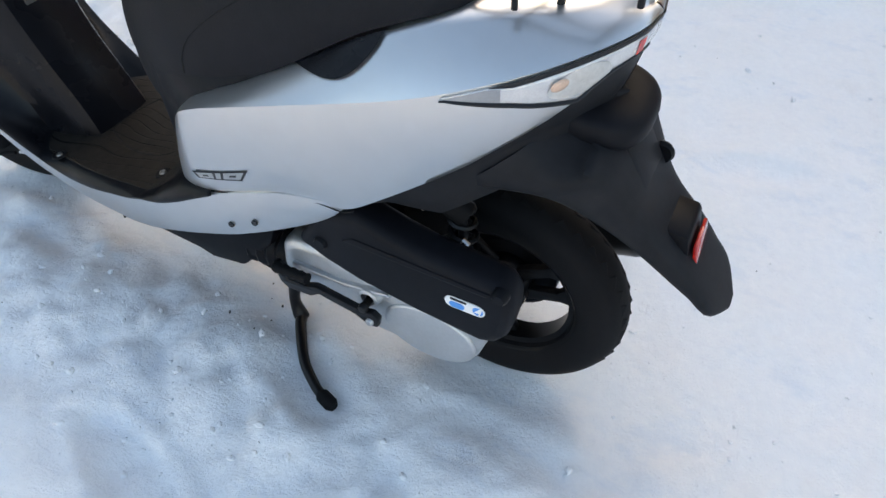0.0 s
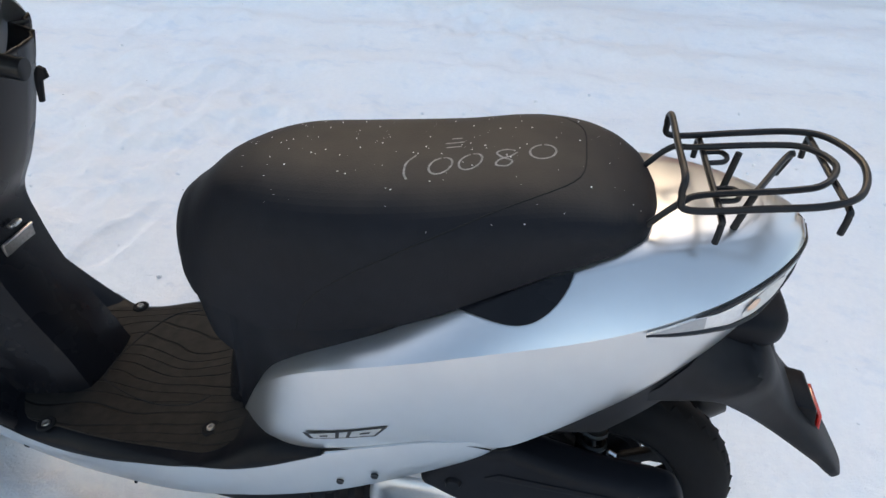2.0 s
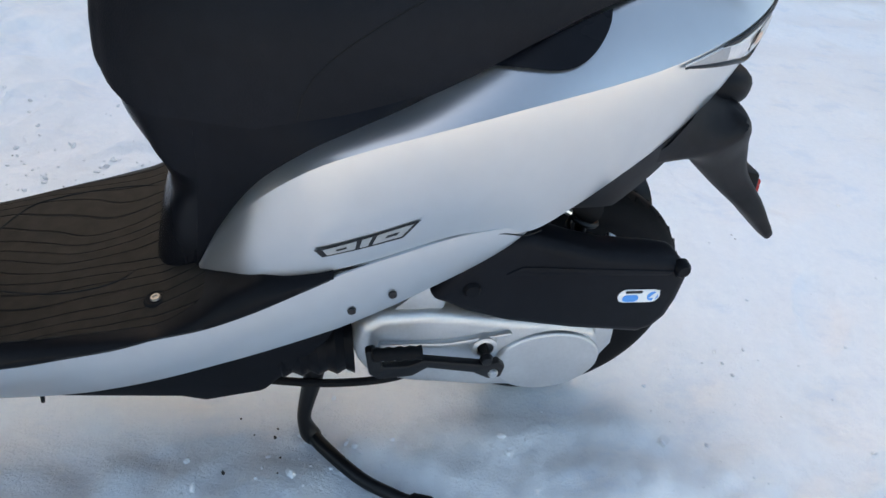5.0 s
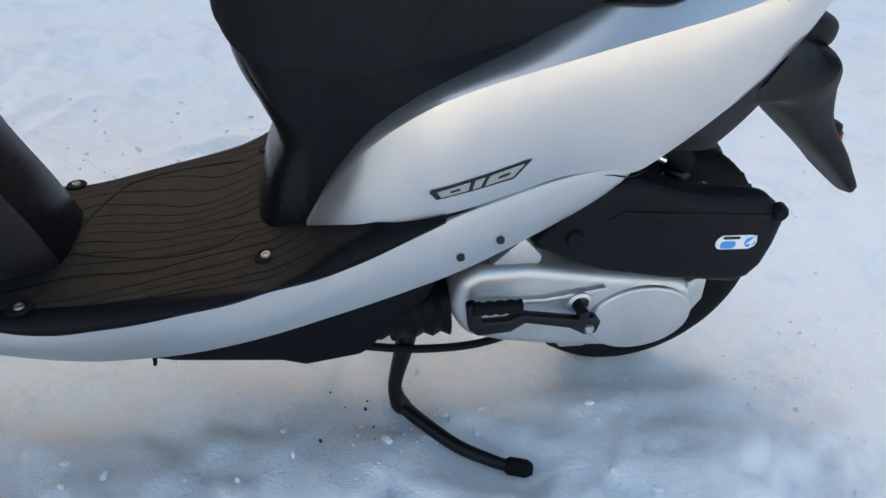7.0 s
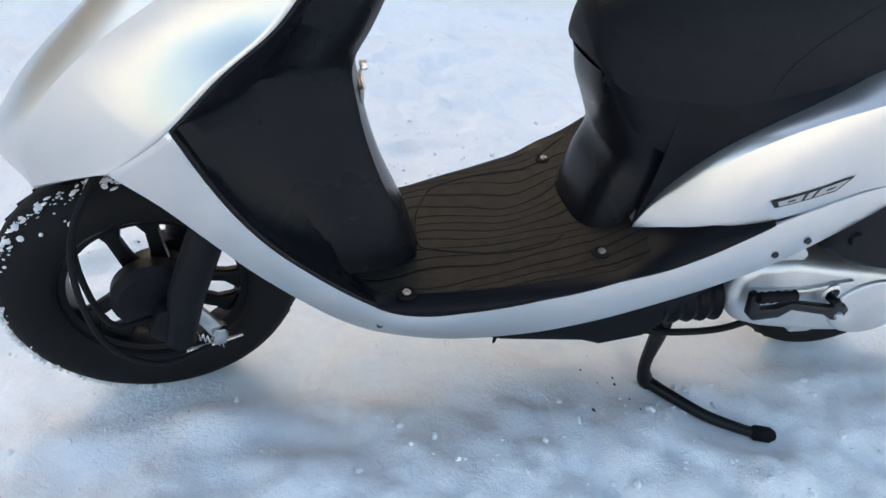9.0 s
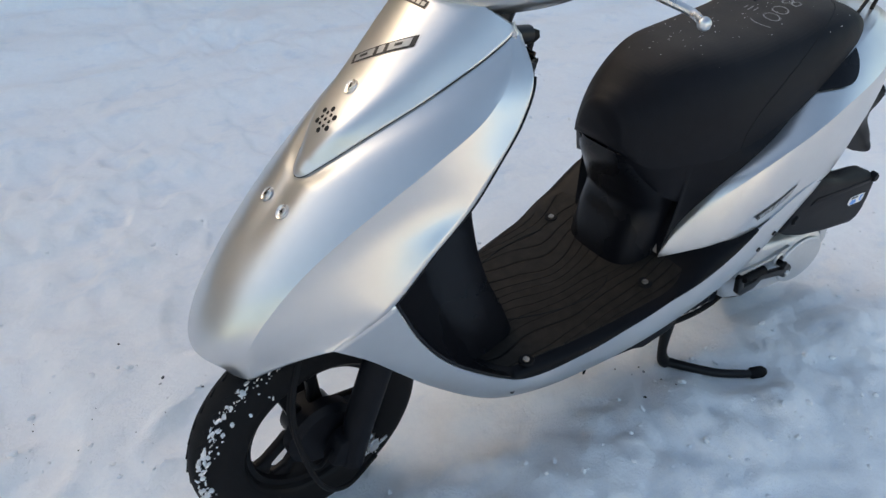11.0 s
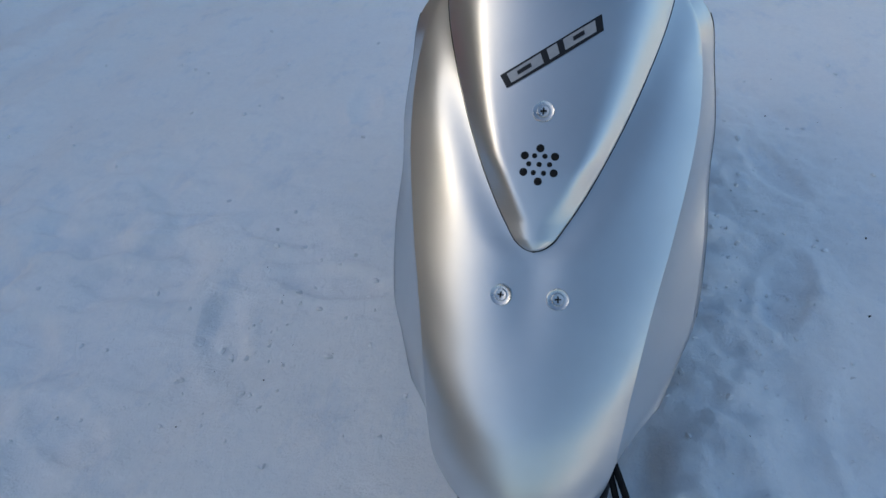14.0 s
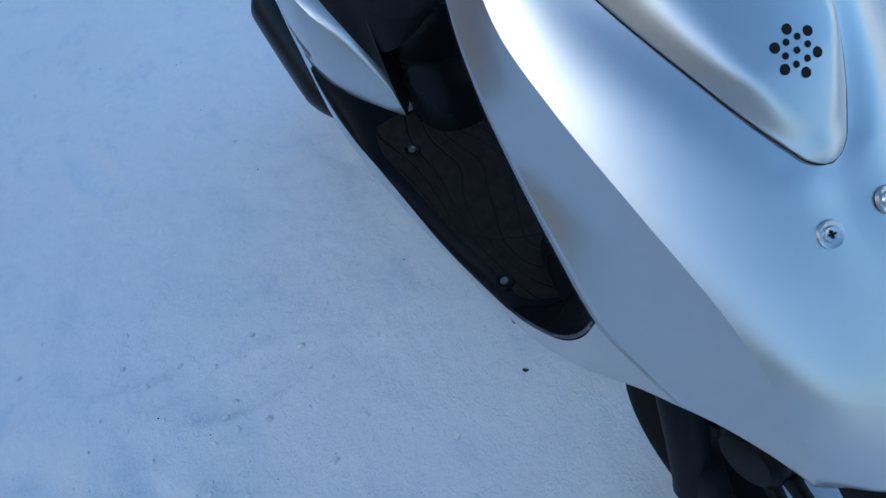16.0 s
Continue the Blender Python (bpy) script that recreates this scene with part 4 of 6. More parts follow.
def build_inner_shield():
    """Black inside of the leg shield with its middle column."""
    edge = [Vector(SHIELD_E(u)) for u in np.linspace(1.0, 6, 38)] + [Vector(rail(SILL_T)(i)) for i in np.linspace(0.3, 5.0, 19)]
    colx = spl([0.24, 0.30, 0.33, 0.42, 0.52, 0.575, 0.62, 0.70, 0.80, 0.90], [-0.79, -0.812, -0.824, -0.868, -0.900, -0.908, -0.890, -0.862, -0.835, -0.82])
    colw = spl([0.24, 0.30, 0.40, 0.50, 0.575, 0.64, 0.75, 0.90], [0.070, 0.066, 0.064, 0.066, 0.072, 0.088, 0.098, 0.098])
    bm = bmesh.new()
    rows = []
    for e in edge:
        cx, cw = colx(e.z), colw(e.z)
        cx = max(cx, e.x + 0.03)
        root = Vector((max(cx - 0.11, e.x - 0.02), min(cw + 0.022, e.y - 0.03), e.z))
        half = [Vector((e.x + 0.001, e.y - 0.0015, e.z)), Vector((e.x + 0.0035, e.y - 0.003, e.z)), Vector((e.x + 0.004, e.y - 0.016, e.z - 0.002))]
        a = half[-1]
        k = (a + root) / 2 + Vector((-0.012, 0, 0))
        half += [bez(a, k, root, s) for s in np.linspace(0.15, 1, 8)]
        side = Vector((cx - 0.018, cw, e.z))
        half += [root.lerp(side, s) for s in (0.35, 0.7, 1.0)]
        half += [Vector((cx - 0.004, cw * 0.86, e.z)), Vector((cx, cw * 0.6, e.z)), Vector((cx + 0.003, cw * 0.3, e.z))]
        for j, p in enumerate(half[3:], 3):  # a lip crosses the panel above the pocket
            k = min(1.0, (e.y - p.y) / max(0.02, e.y - cw))
            up = min(1.0, max(0.0, (p.z - (0.531 + 0.045 * k)) / 0.012))
            if p.y > cw + 0.004:
                half[j] = p + Vector((0.022 * up * min(1.0, 2.5 * k), 0, 0))
        rows.append([Vector((p.x, -p.y, p.z)) for p in half] + [Vector((cx + 0.004, 0, e.z))] + half[::-1])
    lattice(bm, rows)
    inner = part("inner_shield", bm, GLOSS, scooter, "black inner leg shield", thick=0.003, sharp=40)
    plate = part("hook_plate", block((0.006, 0.062, 0.020), (-0.8935, 0.0, 0.518), 0.002), BOLT, inner, "grey metal hook plate")
    part("plate_edge", block((0.004, 0.062, 0.003), (-0.891, 0.0, 0.529), 0.001), STEEL, plate, "bright edge")
    key = part("ignition_key", slab([(-0.776, 0.792), (-0.770, 0.800), (-0.762, 0.797), (-0.760, 0.786), (-0.770, 0.780), (-0.776, 0.752), (-0.782, 0.752), (-0.779, 0.782)], -0.003, 0.003, 0.001), BLACK, inner, "black key hanging in the lock")
    part("lock_barrel", tube([(-0.83, -0.01, 0.80), (-0.785, -0.005, 0.795)], 0.014, 16), STEEL_BLACK, key, "black lock barrel")
    bm = block((0.010, 0.022, 0.006), (-0.890, 0.0, 0.548), 0.002)
    part("bag_hook", bm, STEEL, inner, "bright bag hook")


build_floor()
build_inner_shield()


# ---- steered parts ----
def build_headset():
    def xf(e, z):
        return -0.972 + 0.100 * min(e / 0.172, 1.3) ** 2.2 + 0.20 * (z - 0.89)
    zu = spl([0.0, 0.05, 0.075, 0.09, 0.11, 0.14, 0.172, 0.24], [0.988, 0.986, 0.982, 0.985, 0.993, 1.002, 1.004, 1.000])
    zl = spl([0.0, 0.05, 0.09, 0.125, 0.145, 0.160, 0.1695, 0.172, 0.24], [0.890, 0.893, 0.901, 0.913, 0.926, 0.943, 0.968, 1.002, 0.998])
    zc = spl([0.0, 0.06, 0.088, 0.104, 0.13, 0.17, 0.19, 0.203], [1.062, 1.059, 1.051, 1.042, 1.036, 1.026, 1.015, 0.998])
    zb = spl([0.0, 0.05, 0.09, 0.125, 0.15, 0.17, 0.186, 0.198, 0.203], [0.872, 0.875, 0.881, 0.889, 0.901, 0.920, 0.945, 0.972, 0.992])
    half_w = 0.203
    ys = [half_w * math.sin(a) for a in np.linspace(-math.pi / 2, math.pi / 2, 91)]
    low, high = bmesh.new(), bmesh.new()
    rl, rh = [], []
    for y in ys:
        e = abs(y)
        shrink = max(0.0, (e - 0.172) / 0.031)
        z0, z1 = zl(e), zu(e)
        if e > 0.172:
            z0 = z1 = 1.000 - 0.008 * shrink
        xa, xb = xf(e, z0), xf(e, z1)
        rim = z0 - zb(e)
        back = -0.79 - 0.02 * shrink
        out_k = min(1.0, max(0.0, (e - 0.09) / 0.06))
        bot = z0 - rim - 0.012 * (1 - 0.7 * out_k)
        tail = (back - 0.06) * (1 - out_k) + (xa + 0.055) * out_k
        rl.append([Vector((tail + 0.03 * (1 - out_k), y, min(bot + 0.05, 0.965) * (1 - out_k) + (bot + 0.012) * out_k)), Vector((tail, y, bot + 0.004)), Vector((xa + 0.03, y, bot - 0.002)), Vector((xa + 0.006, y, z0 - rim)),
                   Vector((xa - 0.0025, y, z0 - rim * 0.55)), Vector((xa - 0.003, y, z0 - 0.004)), Vector((xa + 0.004, y, z0))])
        top = zc(e)
        xt = -0.868 + 0.03 * shrink
        rh.append([Vector((xb + 0.004, y, z1)), Vector((xb - 0.003, y, z1 + 0.004)), Vector((xb + 0.005, y, z1 + 0.014)), Vector(((xb + xt) / 2 - 0.004, y, (z1 + top) / 2 + 0.010)),
                   Vector((xt, y, top)), Vector((xt + 0.004, y, top - 0.002)), Vector((back - 0.02, y, top - 0.025)), Vector((back, y, top - 0.05))])
    for rows in (rl, rh):
        for y, row in zip(ys, rows):
            e = abs(y)
            tip = Vector((-0.860, math.copysign(half_w, y), 0.998))
            pull = (0.30 if rows is rl else 0.55) * max(0.0, (e - 0.172) / 0.031) ** 1.6
            flare = math.copysign(0.006 * min(1.0, max(0.0, (e - 0.11) / 0.06)), y)
            for j, p in enumerate(row):
                if rows is rl and j < 5:
                    p.y += flare
                row[j] = p.lerp(tip, pull)
    lattice(low, rl)
    lattice(high, rh)
    cover = part("handlebar_cover", high, SILVER, scooter, "silver upper handlebar cover", thick=0.0025, m=STEERED, sharp=50)
    part("lower_cover", low, SILVER, cover, "silver rim below the lamp", thick=0.0025, sharp=50)
    # lens with its black seal
    lens, rows = bmesh.new(), []
    es = np.linspace(-0.1715, 0.1715, 61)
    for y in es:
        e = abs(y)
        rows.append([Vector((xf(e, z) - 0.001 - 0.006 * math.sin(math.pi * k), y, z)) for k, z in ((k, zl(e) + (zu(e) - zl(e)) * k) for k in np.linspace(0, 1, 12))])
    lattice(lens, rows)
    lamp = part("headlamp", lens, LENS, scooter, "lit headlamp behind a clear wide lens", m=STEERED)
    seal = [(xf(abs(y), zl(abs(y))) - 0.003, y, zl(abs(y)) + 0.001) for y in es]
    part("lens_seal", tube(seal, 0.0034, 8), INK, lamp, "black seal")
    seal = [(xf(abs(y), zu(abs(y))) - 0.003, y, zu(abs(y)) - 0.001) for y in es]
    part("lens_seal", tube(seal, 0.0034, 8), INK, lamp, "black seal")
    # silvered bowl: a lamp chamber in the middle and a flat wing either side
    bowl, rows = bmesh.new(), []
    for y in np.linspace(-0.170, 0.170, 61):
        e = abs(y)
        row = []
        for k in np.linspace(0, 1, 14):
            z = zl(e) + (zu(e) - zl(e)) * k
            deep = 0.010
            if e < 0.092:
                deep = 0.012 + 0.055 * math.sqrt(max(0, 1 - (e / 0.092) ** 6)) * math.sqrt(max(0.0, 1 - abs(2 * k - 1) ** 4))
            row.append(Vector((xf(e, z) + deep, y, z)))
        rows.append(row)
    lattice(bowl, rows)
    part("reflector", bowl, CHROME_SOFT, lamp, "silvered reflector")
    for sgn in (-1, 1):  # satin silver trim that frames each indicator
        trim_bm, rows = bmesh.new(), []
        for e in np.linspace(0.0885, 0.1705, 24):
            rows.append([Vector((xf(e, z) + 0.0085 + 0.012 * max(0.0, (0.10 - e) / 0.0115), sgn * e, z)) for z in np.linspace(zl(e) + 0.001, zu(e) - 0.001, 12)])
        lattice(trim_bm, rows)
        part("lamp_trim", trim_bm, TRIM, lamp, "satin silver trim round the indicator")
    for k in range(9):
        y = -0.076 + 0.019 * k
        part("reflector_rib", block((0.003, 0.003, 0.055), (xf(abs(y), 0.95) + 0.058, y, 0.955), 0.001), CHROME_SOFT, lamp)
    part("bulb", lathe([(0.0, -0.012), (0.004, -0.011), (0.0055, -0.004), (0.005, 0.010), (0.007, 0.014), (0.0, 0.016)], 16, "x"), BULB, lamp, "glowing bulb",
         m=Matrix.Translation((-0.938, 0.004, 0.948)))
    for sgn in (-1, 1):
        bm = bmesh.new()
        rows = []
        for r in np.linspace(0, 1, 8):
            row = []
            for a in np.linspace(0, math.tau, 29)[:-1]:
                y = 0.137 + 0.026 * r * math.cos(a) * (1.0 if math.sin(a) < 0 else 0.9)
                z = 0.958 + 0.029 * r * math.sin(a) + 0.25 * (y - 0.137)
                row.append(Vector((xf(y, z) + 0.0085 - 0.006 * math.sqrt(1 - min(1, r * r)), sgn * y, z)))
            rows.append(row)
        lattice(bm, rows, True)
        part("indicator", bm, AMBER, lamp, "amber indicator lens")
    # raised letters of the lamp maker's mark, as one bar
    part("maker_mark", block((0.001, 0.030, 0.004), (xf(0.02, 0.897) - 0.0035, 0.02, 0.898), 0.0), PALE, lamp, "tiny pale bar")
    # rear of the headset
    bm = bmesh.new()
    slab([(-0.86, 0.955), (-0.79, 0.94), (-0.750, 0.955), (-0.742, 0.980), (-0.790, 1.012), (-0.850, 1.030)], -0.095, 0.095, 0.012, bm, 3)
    part("dash_cover", bm, GLOSS, cover, "black rear cover of the dashboard")
    part("neck", tube([(-0.79, 0, 0.96), (-0.85, 0, 0.83)], 0.03, 16), STEEL_BLACK, cover, "black steering neck")
    for sgn in (-1, 1):
        bar = part("handlebar", tube([(-0.80, 0, 0.955), (-0.80, sgn * 0.12, 0.955), (-0.785, sgn * 0.19, 0.950), (-0.752, sgn * 0.31, 0.939)], 0.011, 10), STEEL_BLACK, scooter, "black handlebar end", m=STEERED)
        g0 = Vector((-0.777, sgn * 0.215, 0.947))
        g1 = Vector((-0.744, 0.338, 0.9365)) if sgn > 0 else Vector((-0.750, -0.316, 0.9385))
        grip = bmesh.new()
        n = 27
        tube([g0.lerp(g1, k / n) for k in range(n + 1)], lambda s: 0.0155 + (0.0012 if int(s * n) % 2 else 0) + (0.003 if s < 0.06 or s > 0.95 else 0), 16, bm=grip)
        part("grip", grip, RUBBER, bar, "ribbed black rubber grip")
        e = (g1 - g0).normalized()
        part("bar_end", tube([g1, g1 + e * 0.004, g1 + e * 0.012], lambda s: 0.0155 - 0.003 * s, 16), STEEL, bar, "bright bar-end weight")
        perch = block((0.030, 0.030, 0.022), (-0.826, sgn * 0.195, 0.936), 0.008)
        part("lever_perch", perch, ALLOY, bar, "grey alloy lever perch")
        lever = tube([(-0.835, sgn * 0.190, 0.935), (-0.852, sgn * 0.215, 0.930), (-0.848, sgn * 0.255, 0.922), (-0.838, sgn * 0.290, 0.914), (-0.848, sgn * 0.312, 0.911)], lambda s: 0.0062 - 0.0018 * s, 10, smooth=8)
        bmesh.ops.create_icosphere(lever, subdivisions=2, radius=0.0078, matrix=Matrix.Translation((-0.850, sgn * 0.315, 0.911)))
        part("brake_lever", lever, STEEL, bar, "bright alloy brake lever")
        part("switch_pod", block((0.040, 0.045, 0.040), (-0.780, sgn * 0.192, 0.958), 0.012), GLOSS, bar, "black switch housing")
        # mirror
        b0, b1 = Vector((-0.842, sgn * 0.193, 1.014)), Vector((-0.833, sgn * 0.217, 1.042))
        mirror = part("mirror", tube([b0 - Vector((0, 0, 0.02)), b0 + Vector((0, 0, 0.004)), b0 + Vector((0.002, sgn * 0.004, 0.014)), b1], lambda s: 0.0135 - 0.006 * s, 12, smooth=5), BLACK, scooter, "black teardrop rear-view mirror", m=STEERED)
        part("stalk", tube([b1, (-0.825, sgn * 0.255, 1.061), (-0.812, sgn * 0.310, 1.091), (-0.808, sgn * 0.325, 1.099)], 0.0058, 10, smooth=5), STEEL_BLACK, mirror, "thin black stalk")
        part("collar", tube([(-0.8145, sgn * 0.300, 1.0855), (-0.8135, sgn * 0.304, 1.0877), (-0.811, sgn * 0.318, 1.0950), (-0.8085, sgn * 0.327, 1.0995), (-0.808, sgn * 0.3285, 1.1002)], lambda s: 0.0078 + 0.0045 * s, 12, smooth=3), BLACK, mirror, "ribbed rubber collar")
        # teardrop shell in the plane across the scooter
        ax = Vector((0.03, sgn * 0.155, 0.031))
        a0 = Vector((-0.808, sgn * 0.322, 1.096))
        e1 = ax.normalized()
        e2 = Vector((0.0, 0, 1)) - e1 * e1.z
        e2.normalize()
        e3 = e1.cross(e2)
        half = spl([0, 0.08, 0.2, 0.4, 0.62, 0.68], [0.010, 0.012, 0.020, 0.034, 0.042, 0.0423])
        hw = lambda s: half(s) if s < 0.66 else 0.0423 * max(0.0, 1 - ((s - 0.66) / 0.34) ** 2.2) ** 0.5
        up = spl([0, 0.3, 0.6, 1.0], [0.0, 0.004, 0.006, 0.0])
        shell, glass = bmesh.new(), bmesh.new()
        rows = []
        for s in 1 - (1 - np.linspace(0, 1, 40)) ** 2:
            c = a0 + e1 * (0.164 * s) + e2 * up(s)
            h = max(hw(s), 0.0004)
            rows.append([c + e2 * (h * math.cos(a)) + e3 * (sgn * (0.017 if math.sin(a) < 0 else 0.004) * math.sin(a) * min(1, h / 0.03)) for a in np.linspace(0, math.tau, 25)[:-1]])
        lattice(shell, rows, True)
        part("mirror_shell", shell, BLACK, mirror, "black plastic shell")
        rows = [[a0 + e1 * (0.164 * s) + e2 * (up(s) + k * 0.88 * hw(s)) + e3 * (sgn * 0.0045) for k in (-1, -0.5, 0, 0.5, 1)] for s in np.linspace(0.2, 0.95, 20)]
        lattice(glass, rows)
        part("mirror_glass", glass, CHROME, mirror, "mirror glass")


CHROME_SOFT = varied(material("silvered_plastic", (0.62, 0.58, 0.52), 0.22, 1.0), (0.62, 0.58, 0.52), 0.08, 60, (0.14, 0.32))
TRIM = varied(material("satin_silver_trim", (0.72, 0.72, 0.73), 0.3, 0.4), (0.72, 0.72, 0.73), 0.05, 40, (0.25, 0.38))
build_headset()
glow = new("headlamp_light", bpy.data.lights.new("headlamp_light", "POINT"))
glow.data.energy, glow.data.color, glow.data.shadow_soft_size = 0.065, (1.0, 0.58, 0.26), 0.006
glow.matrix_world = STEERED @ Matrix.Translation((-0.957, 0.004, 0.948))


# ---- wheels ----
def build_wheel(name, label, at, phase, steered=None, snowy=False):
    m = Matrix.Translation(at)
    if steered:
        m = steered @ m
    prof = [(0.128, -0.028), (0.140, -0.036), (0.160, -0.0425), (0.180, -0.041), (0.196, -0.030), (0.204, -0.014), (0.2065, 0.0), (0.204, 0.014), (0.196, 0.030), (0.180, 0.041), (0.160, 0.0425), (0.140, 0.036), (0.128, 0.028), (0.128, -0.028)]
    sm = [tuple(p)[:2] for p in smooth_line([(a, b, 0) for a, b in prof[:-1]], 3)] + [prof[0]]
    wheel = part(name, lathe(sm, 96), RUBBER, scooter, label, m=m, sharp=50)
    tread = bmesh.new()
    for k in range(44):
        for sgn in (-1, 1):
            a = math.tau * (k + (0.5 if sgn > 0 else 0)) / 44
            blk = block((0.021, 0.019, 0.0032), (0, 0, 0), 0.0010, seg=1)
            blk.transform(Matrix.Rotation(-a, 4, "Y") @ Matrix.Translation((0.1984, sgn * 0.022, 0)) @ Matrix.Rotation(math.radians(90), 4, "Y") @ Matrix.Rotation(sgn * math.radians(-38), 4, "X") @ Matrix.Rotation(sgn * 0.5, 4, "Z"))
            me = bpy.data.meshes.new("tmp")
            blk.to_mesh(me)
            blk.free()
            tread.from_mesh(me)
            bpy.data.meshes.remove(me)
    tagged(part("tread", tread, RUBBER, wheel, "worn tread blocks", weld=False), kind="stuff")
    rim = bmesh.new()
    lathe([(0.130, -0.030), (0.134, -0.033), (0.131, -0.024), (0.117, -0.018), (0.114, 0.0), (0.117, 0.018), (0.131, 0.024), (0.134, 0.033), (0.130, 0.030), (0.121, 0.014), (0.119, 0.0), (0.121, -0.014), (0.130, -0.030)], 72, bm=rim)
    lathe([(0.0, -0.030), (0.036, -0.030), (0.045, -0.022), (0.045, 0.022), (0.036, 0.030), (0.0, 0.030)], 32, bm=rim)
    for k in range(3):
        for off in (-0.024, 0.024):
            arm = slab([(0.036, off * 0.75 - 0.014), (0.060, off * 0.95 - 0.010), (0.092, off * 1.1 - 0.010), (0.108, off * 1.1 - 0.017), (0.121, off * 1.05 - 0.028), (0.121, off * 1.05 + 0.028), (0.108, off * 1.1 + 0.017), (0.092, off * 1.1 + 0.010), (0.060, off * 0.95 + 0.011), (0.036, off * 0.75 + 0.014)], -0.008, 0.008, 0.004)
            arm.transform(Matrix.Rotation(-(phase + math.tau * k / 3), 4, "Y"))
            me = bpy.data.meshes.new("tmp")
            arm.to_mesh(me)
            arm.free()
            rim.from_mesh(me)
            bpy.data.meshes.remove(me)
    part("rim", rim, RIM, wheel, "black cast rim with paired spokes", weld=False)
    if snowy:
        b2, rnd = bmesh.new(), random.Random(8)
        for k in range(460):
            a = rnd.uniform(math.radians(95), math.radians(265))
            w = rnd.gauss(0, 0.0085) - 0.027
            r = 0.2015 - 30 * (w + 0.022) ** 2 + 0.0005
            s = 0.001 + 0.0042 * rnd.random() ** 2
            mm = Matrix.Translation((r * math.cos(a), w, r * math.sin(a))) @ Matrix.Rotation(rnd.uniform(0, 6), 4, (1, 1, 0)) @ Matrix.Diagonal((s * 1.3, s, s * 0.4, 1))
            bmesh.ops.create_icosphere(b2, subdivisions=1, radius=1.0, matrix=mm)
        tagged(part("caked_snow", b2, SNOW, wheel, "snow caked in the tread", weld=False), kind="stuff")
    return wheel


front = build_wheel("front_wheel", "black front tyre with snow in its tread", (-1.178, 0.0, 0.209), math.radians(103), STEERED, True)
rear = build_wheel("rear_wheel", "black rear tyre", (0.0, 0.0, 0.222), math.radians(25))


part("brake_drum", lathe([(0.0, 0.022), (0.070, 0.022), (0.080, 0.030), (0.080, 0.050), (0.0, 0.055)], 32), GREY_PLASTIC, rear, "dark rear brake drum")


def build_fork():
    fork = None
    for sgn in (-1, 1):
        bm = tube([(-1.035, sgn * 0.072, 0.545), (-1.096, sgn * 0.082, 0.37)], 0.016, 14)
        tube([(-1.090, sgn * 0.082, 0.385), (-1.094, sgn * 0.082, 0.372), (-1.135, sgn * 0.084, 0.255), (-1.150, sgn * 0.084, 0.180), (-1.152, sgn * 0.084, 0.165)], lambda s: 0.021 + 0.004 * (0.1 < s < 0.55), 16, bm=bm)
        leg = part("fork_leg", bm, GREY_PLASTIC, scooter, "black telescopic fork leg", m=STEERED, weld=False)
        part("axle_bracket", slab([(-1.195, 0.190), (-1.175, 0.230), (-1.135, 0.240), (-1.130, 0.170), (-1.160, 0.160)], sgn * 0.06, sgn * 0.094, 0.006), GREY_PLASTIC, leg, "black axle bracket")
        fork = fork or leg
    part("brake_drum", lathe([(0.0, -0.052), (0.050, -0.050), (0.062, -0.040), (0.062, -0.020), (0.0, -0.020)], 32), GREY_PLASTIC, front, "black drum brake hub")
    bm = slab([(0.025, 0.010), (0.045, 0.020), (0.085, -0.048), (0.092, -0.070), (0.072, -0.075), (0.055, -0.040)], -0.068, -0.058, 0.003)
    arm = part("brake_arm", bm, ALLOY, front, "bright brake arm")
    part("brake_rod", tube([(0.030, -0.066, -0.088), (0.075, -0.066, -0.080), (0.112, -0.064, -0.070)], 0.0028, 8), STEEL, front, "thin bright brake rod")
    coil = [(0.048 + 0.0009 * k, -0.0665 + 0.005 * math.cos(k * 0.9), -0.060 - 0.0006 * k + 0.005 * math.sin(k * 0.9)) for k in range(40)]
    part("return_spring", tube(coil, 0.0011, 5), STEEL, front, "bright return spring")
    part("arm_nut", lathe([(0.0, -0.012), (0.007, -0.012), (0.008, -0.008), (0.008, 0.004)], 6), STEEL, front, "bright hexagon nut", m=Matrix.Translation((0.040, -0.066, 0.004)))
    part("clevis", block((0.020, 0.020, 0.032), (0.079, -0.065, -0.060), 0.004), STEEL, front, "bright cable clevis")
    part("brake_cable", tube([(-1.10, -0.085, 0.15), (-1.17, -0.115, 0.15), (-1.225, -0.145, 0.235), (-1.24, -0.119, 0.364), (-1.18, -0.07, 0.47), (-1.10, -0.05, 0.52)], 0.0042, 8, smooth=8), RUBBER, scooter, "black brake cable")
    part("speed_cable", tube([(-1.17, -0.075, 0.20), (-1.22, -0.118, 0.235), (-1.24, -0.106, 0.365), (-1.17, -0.065, 0.47), (-1.09, -0.04, 0.52)], 0.0042, 8, smooth=8), RUBBER, scooter, "black cable")


build_fork()


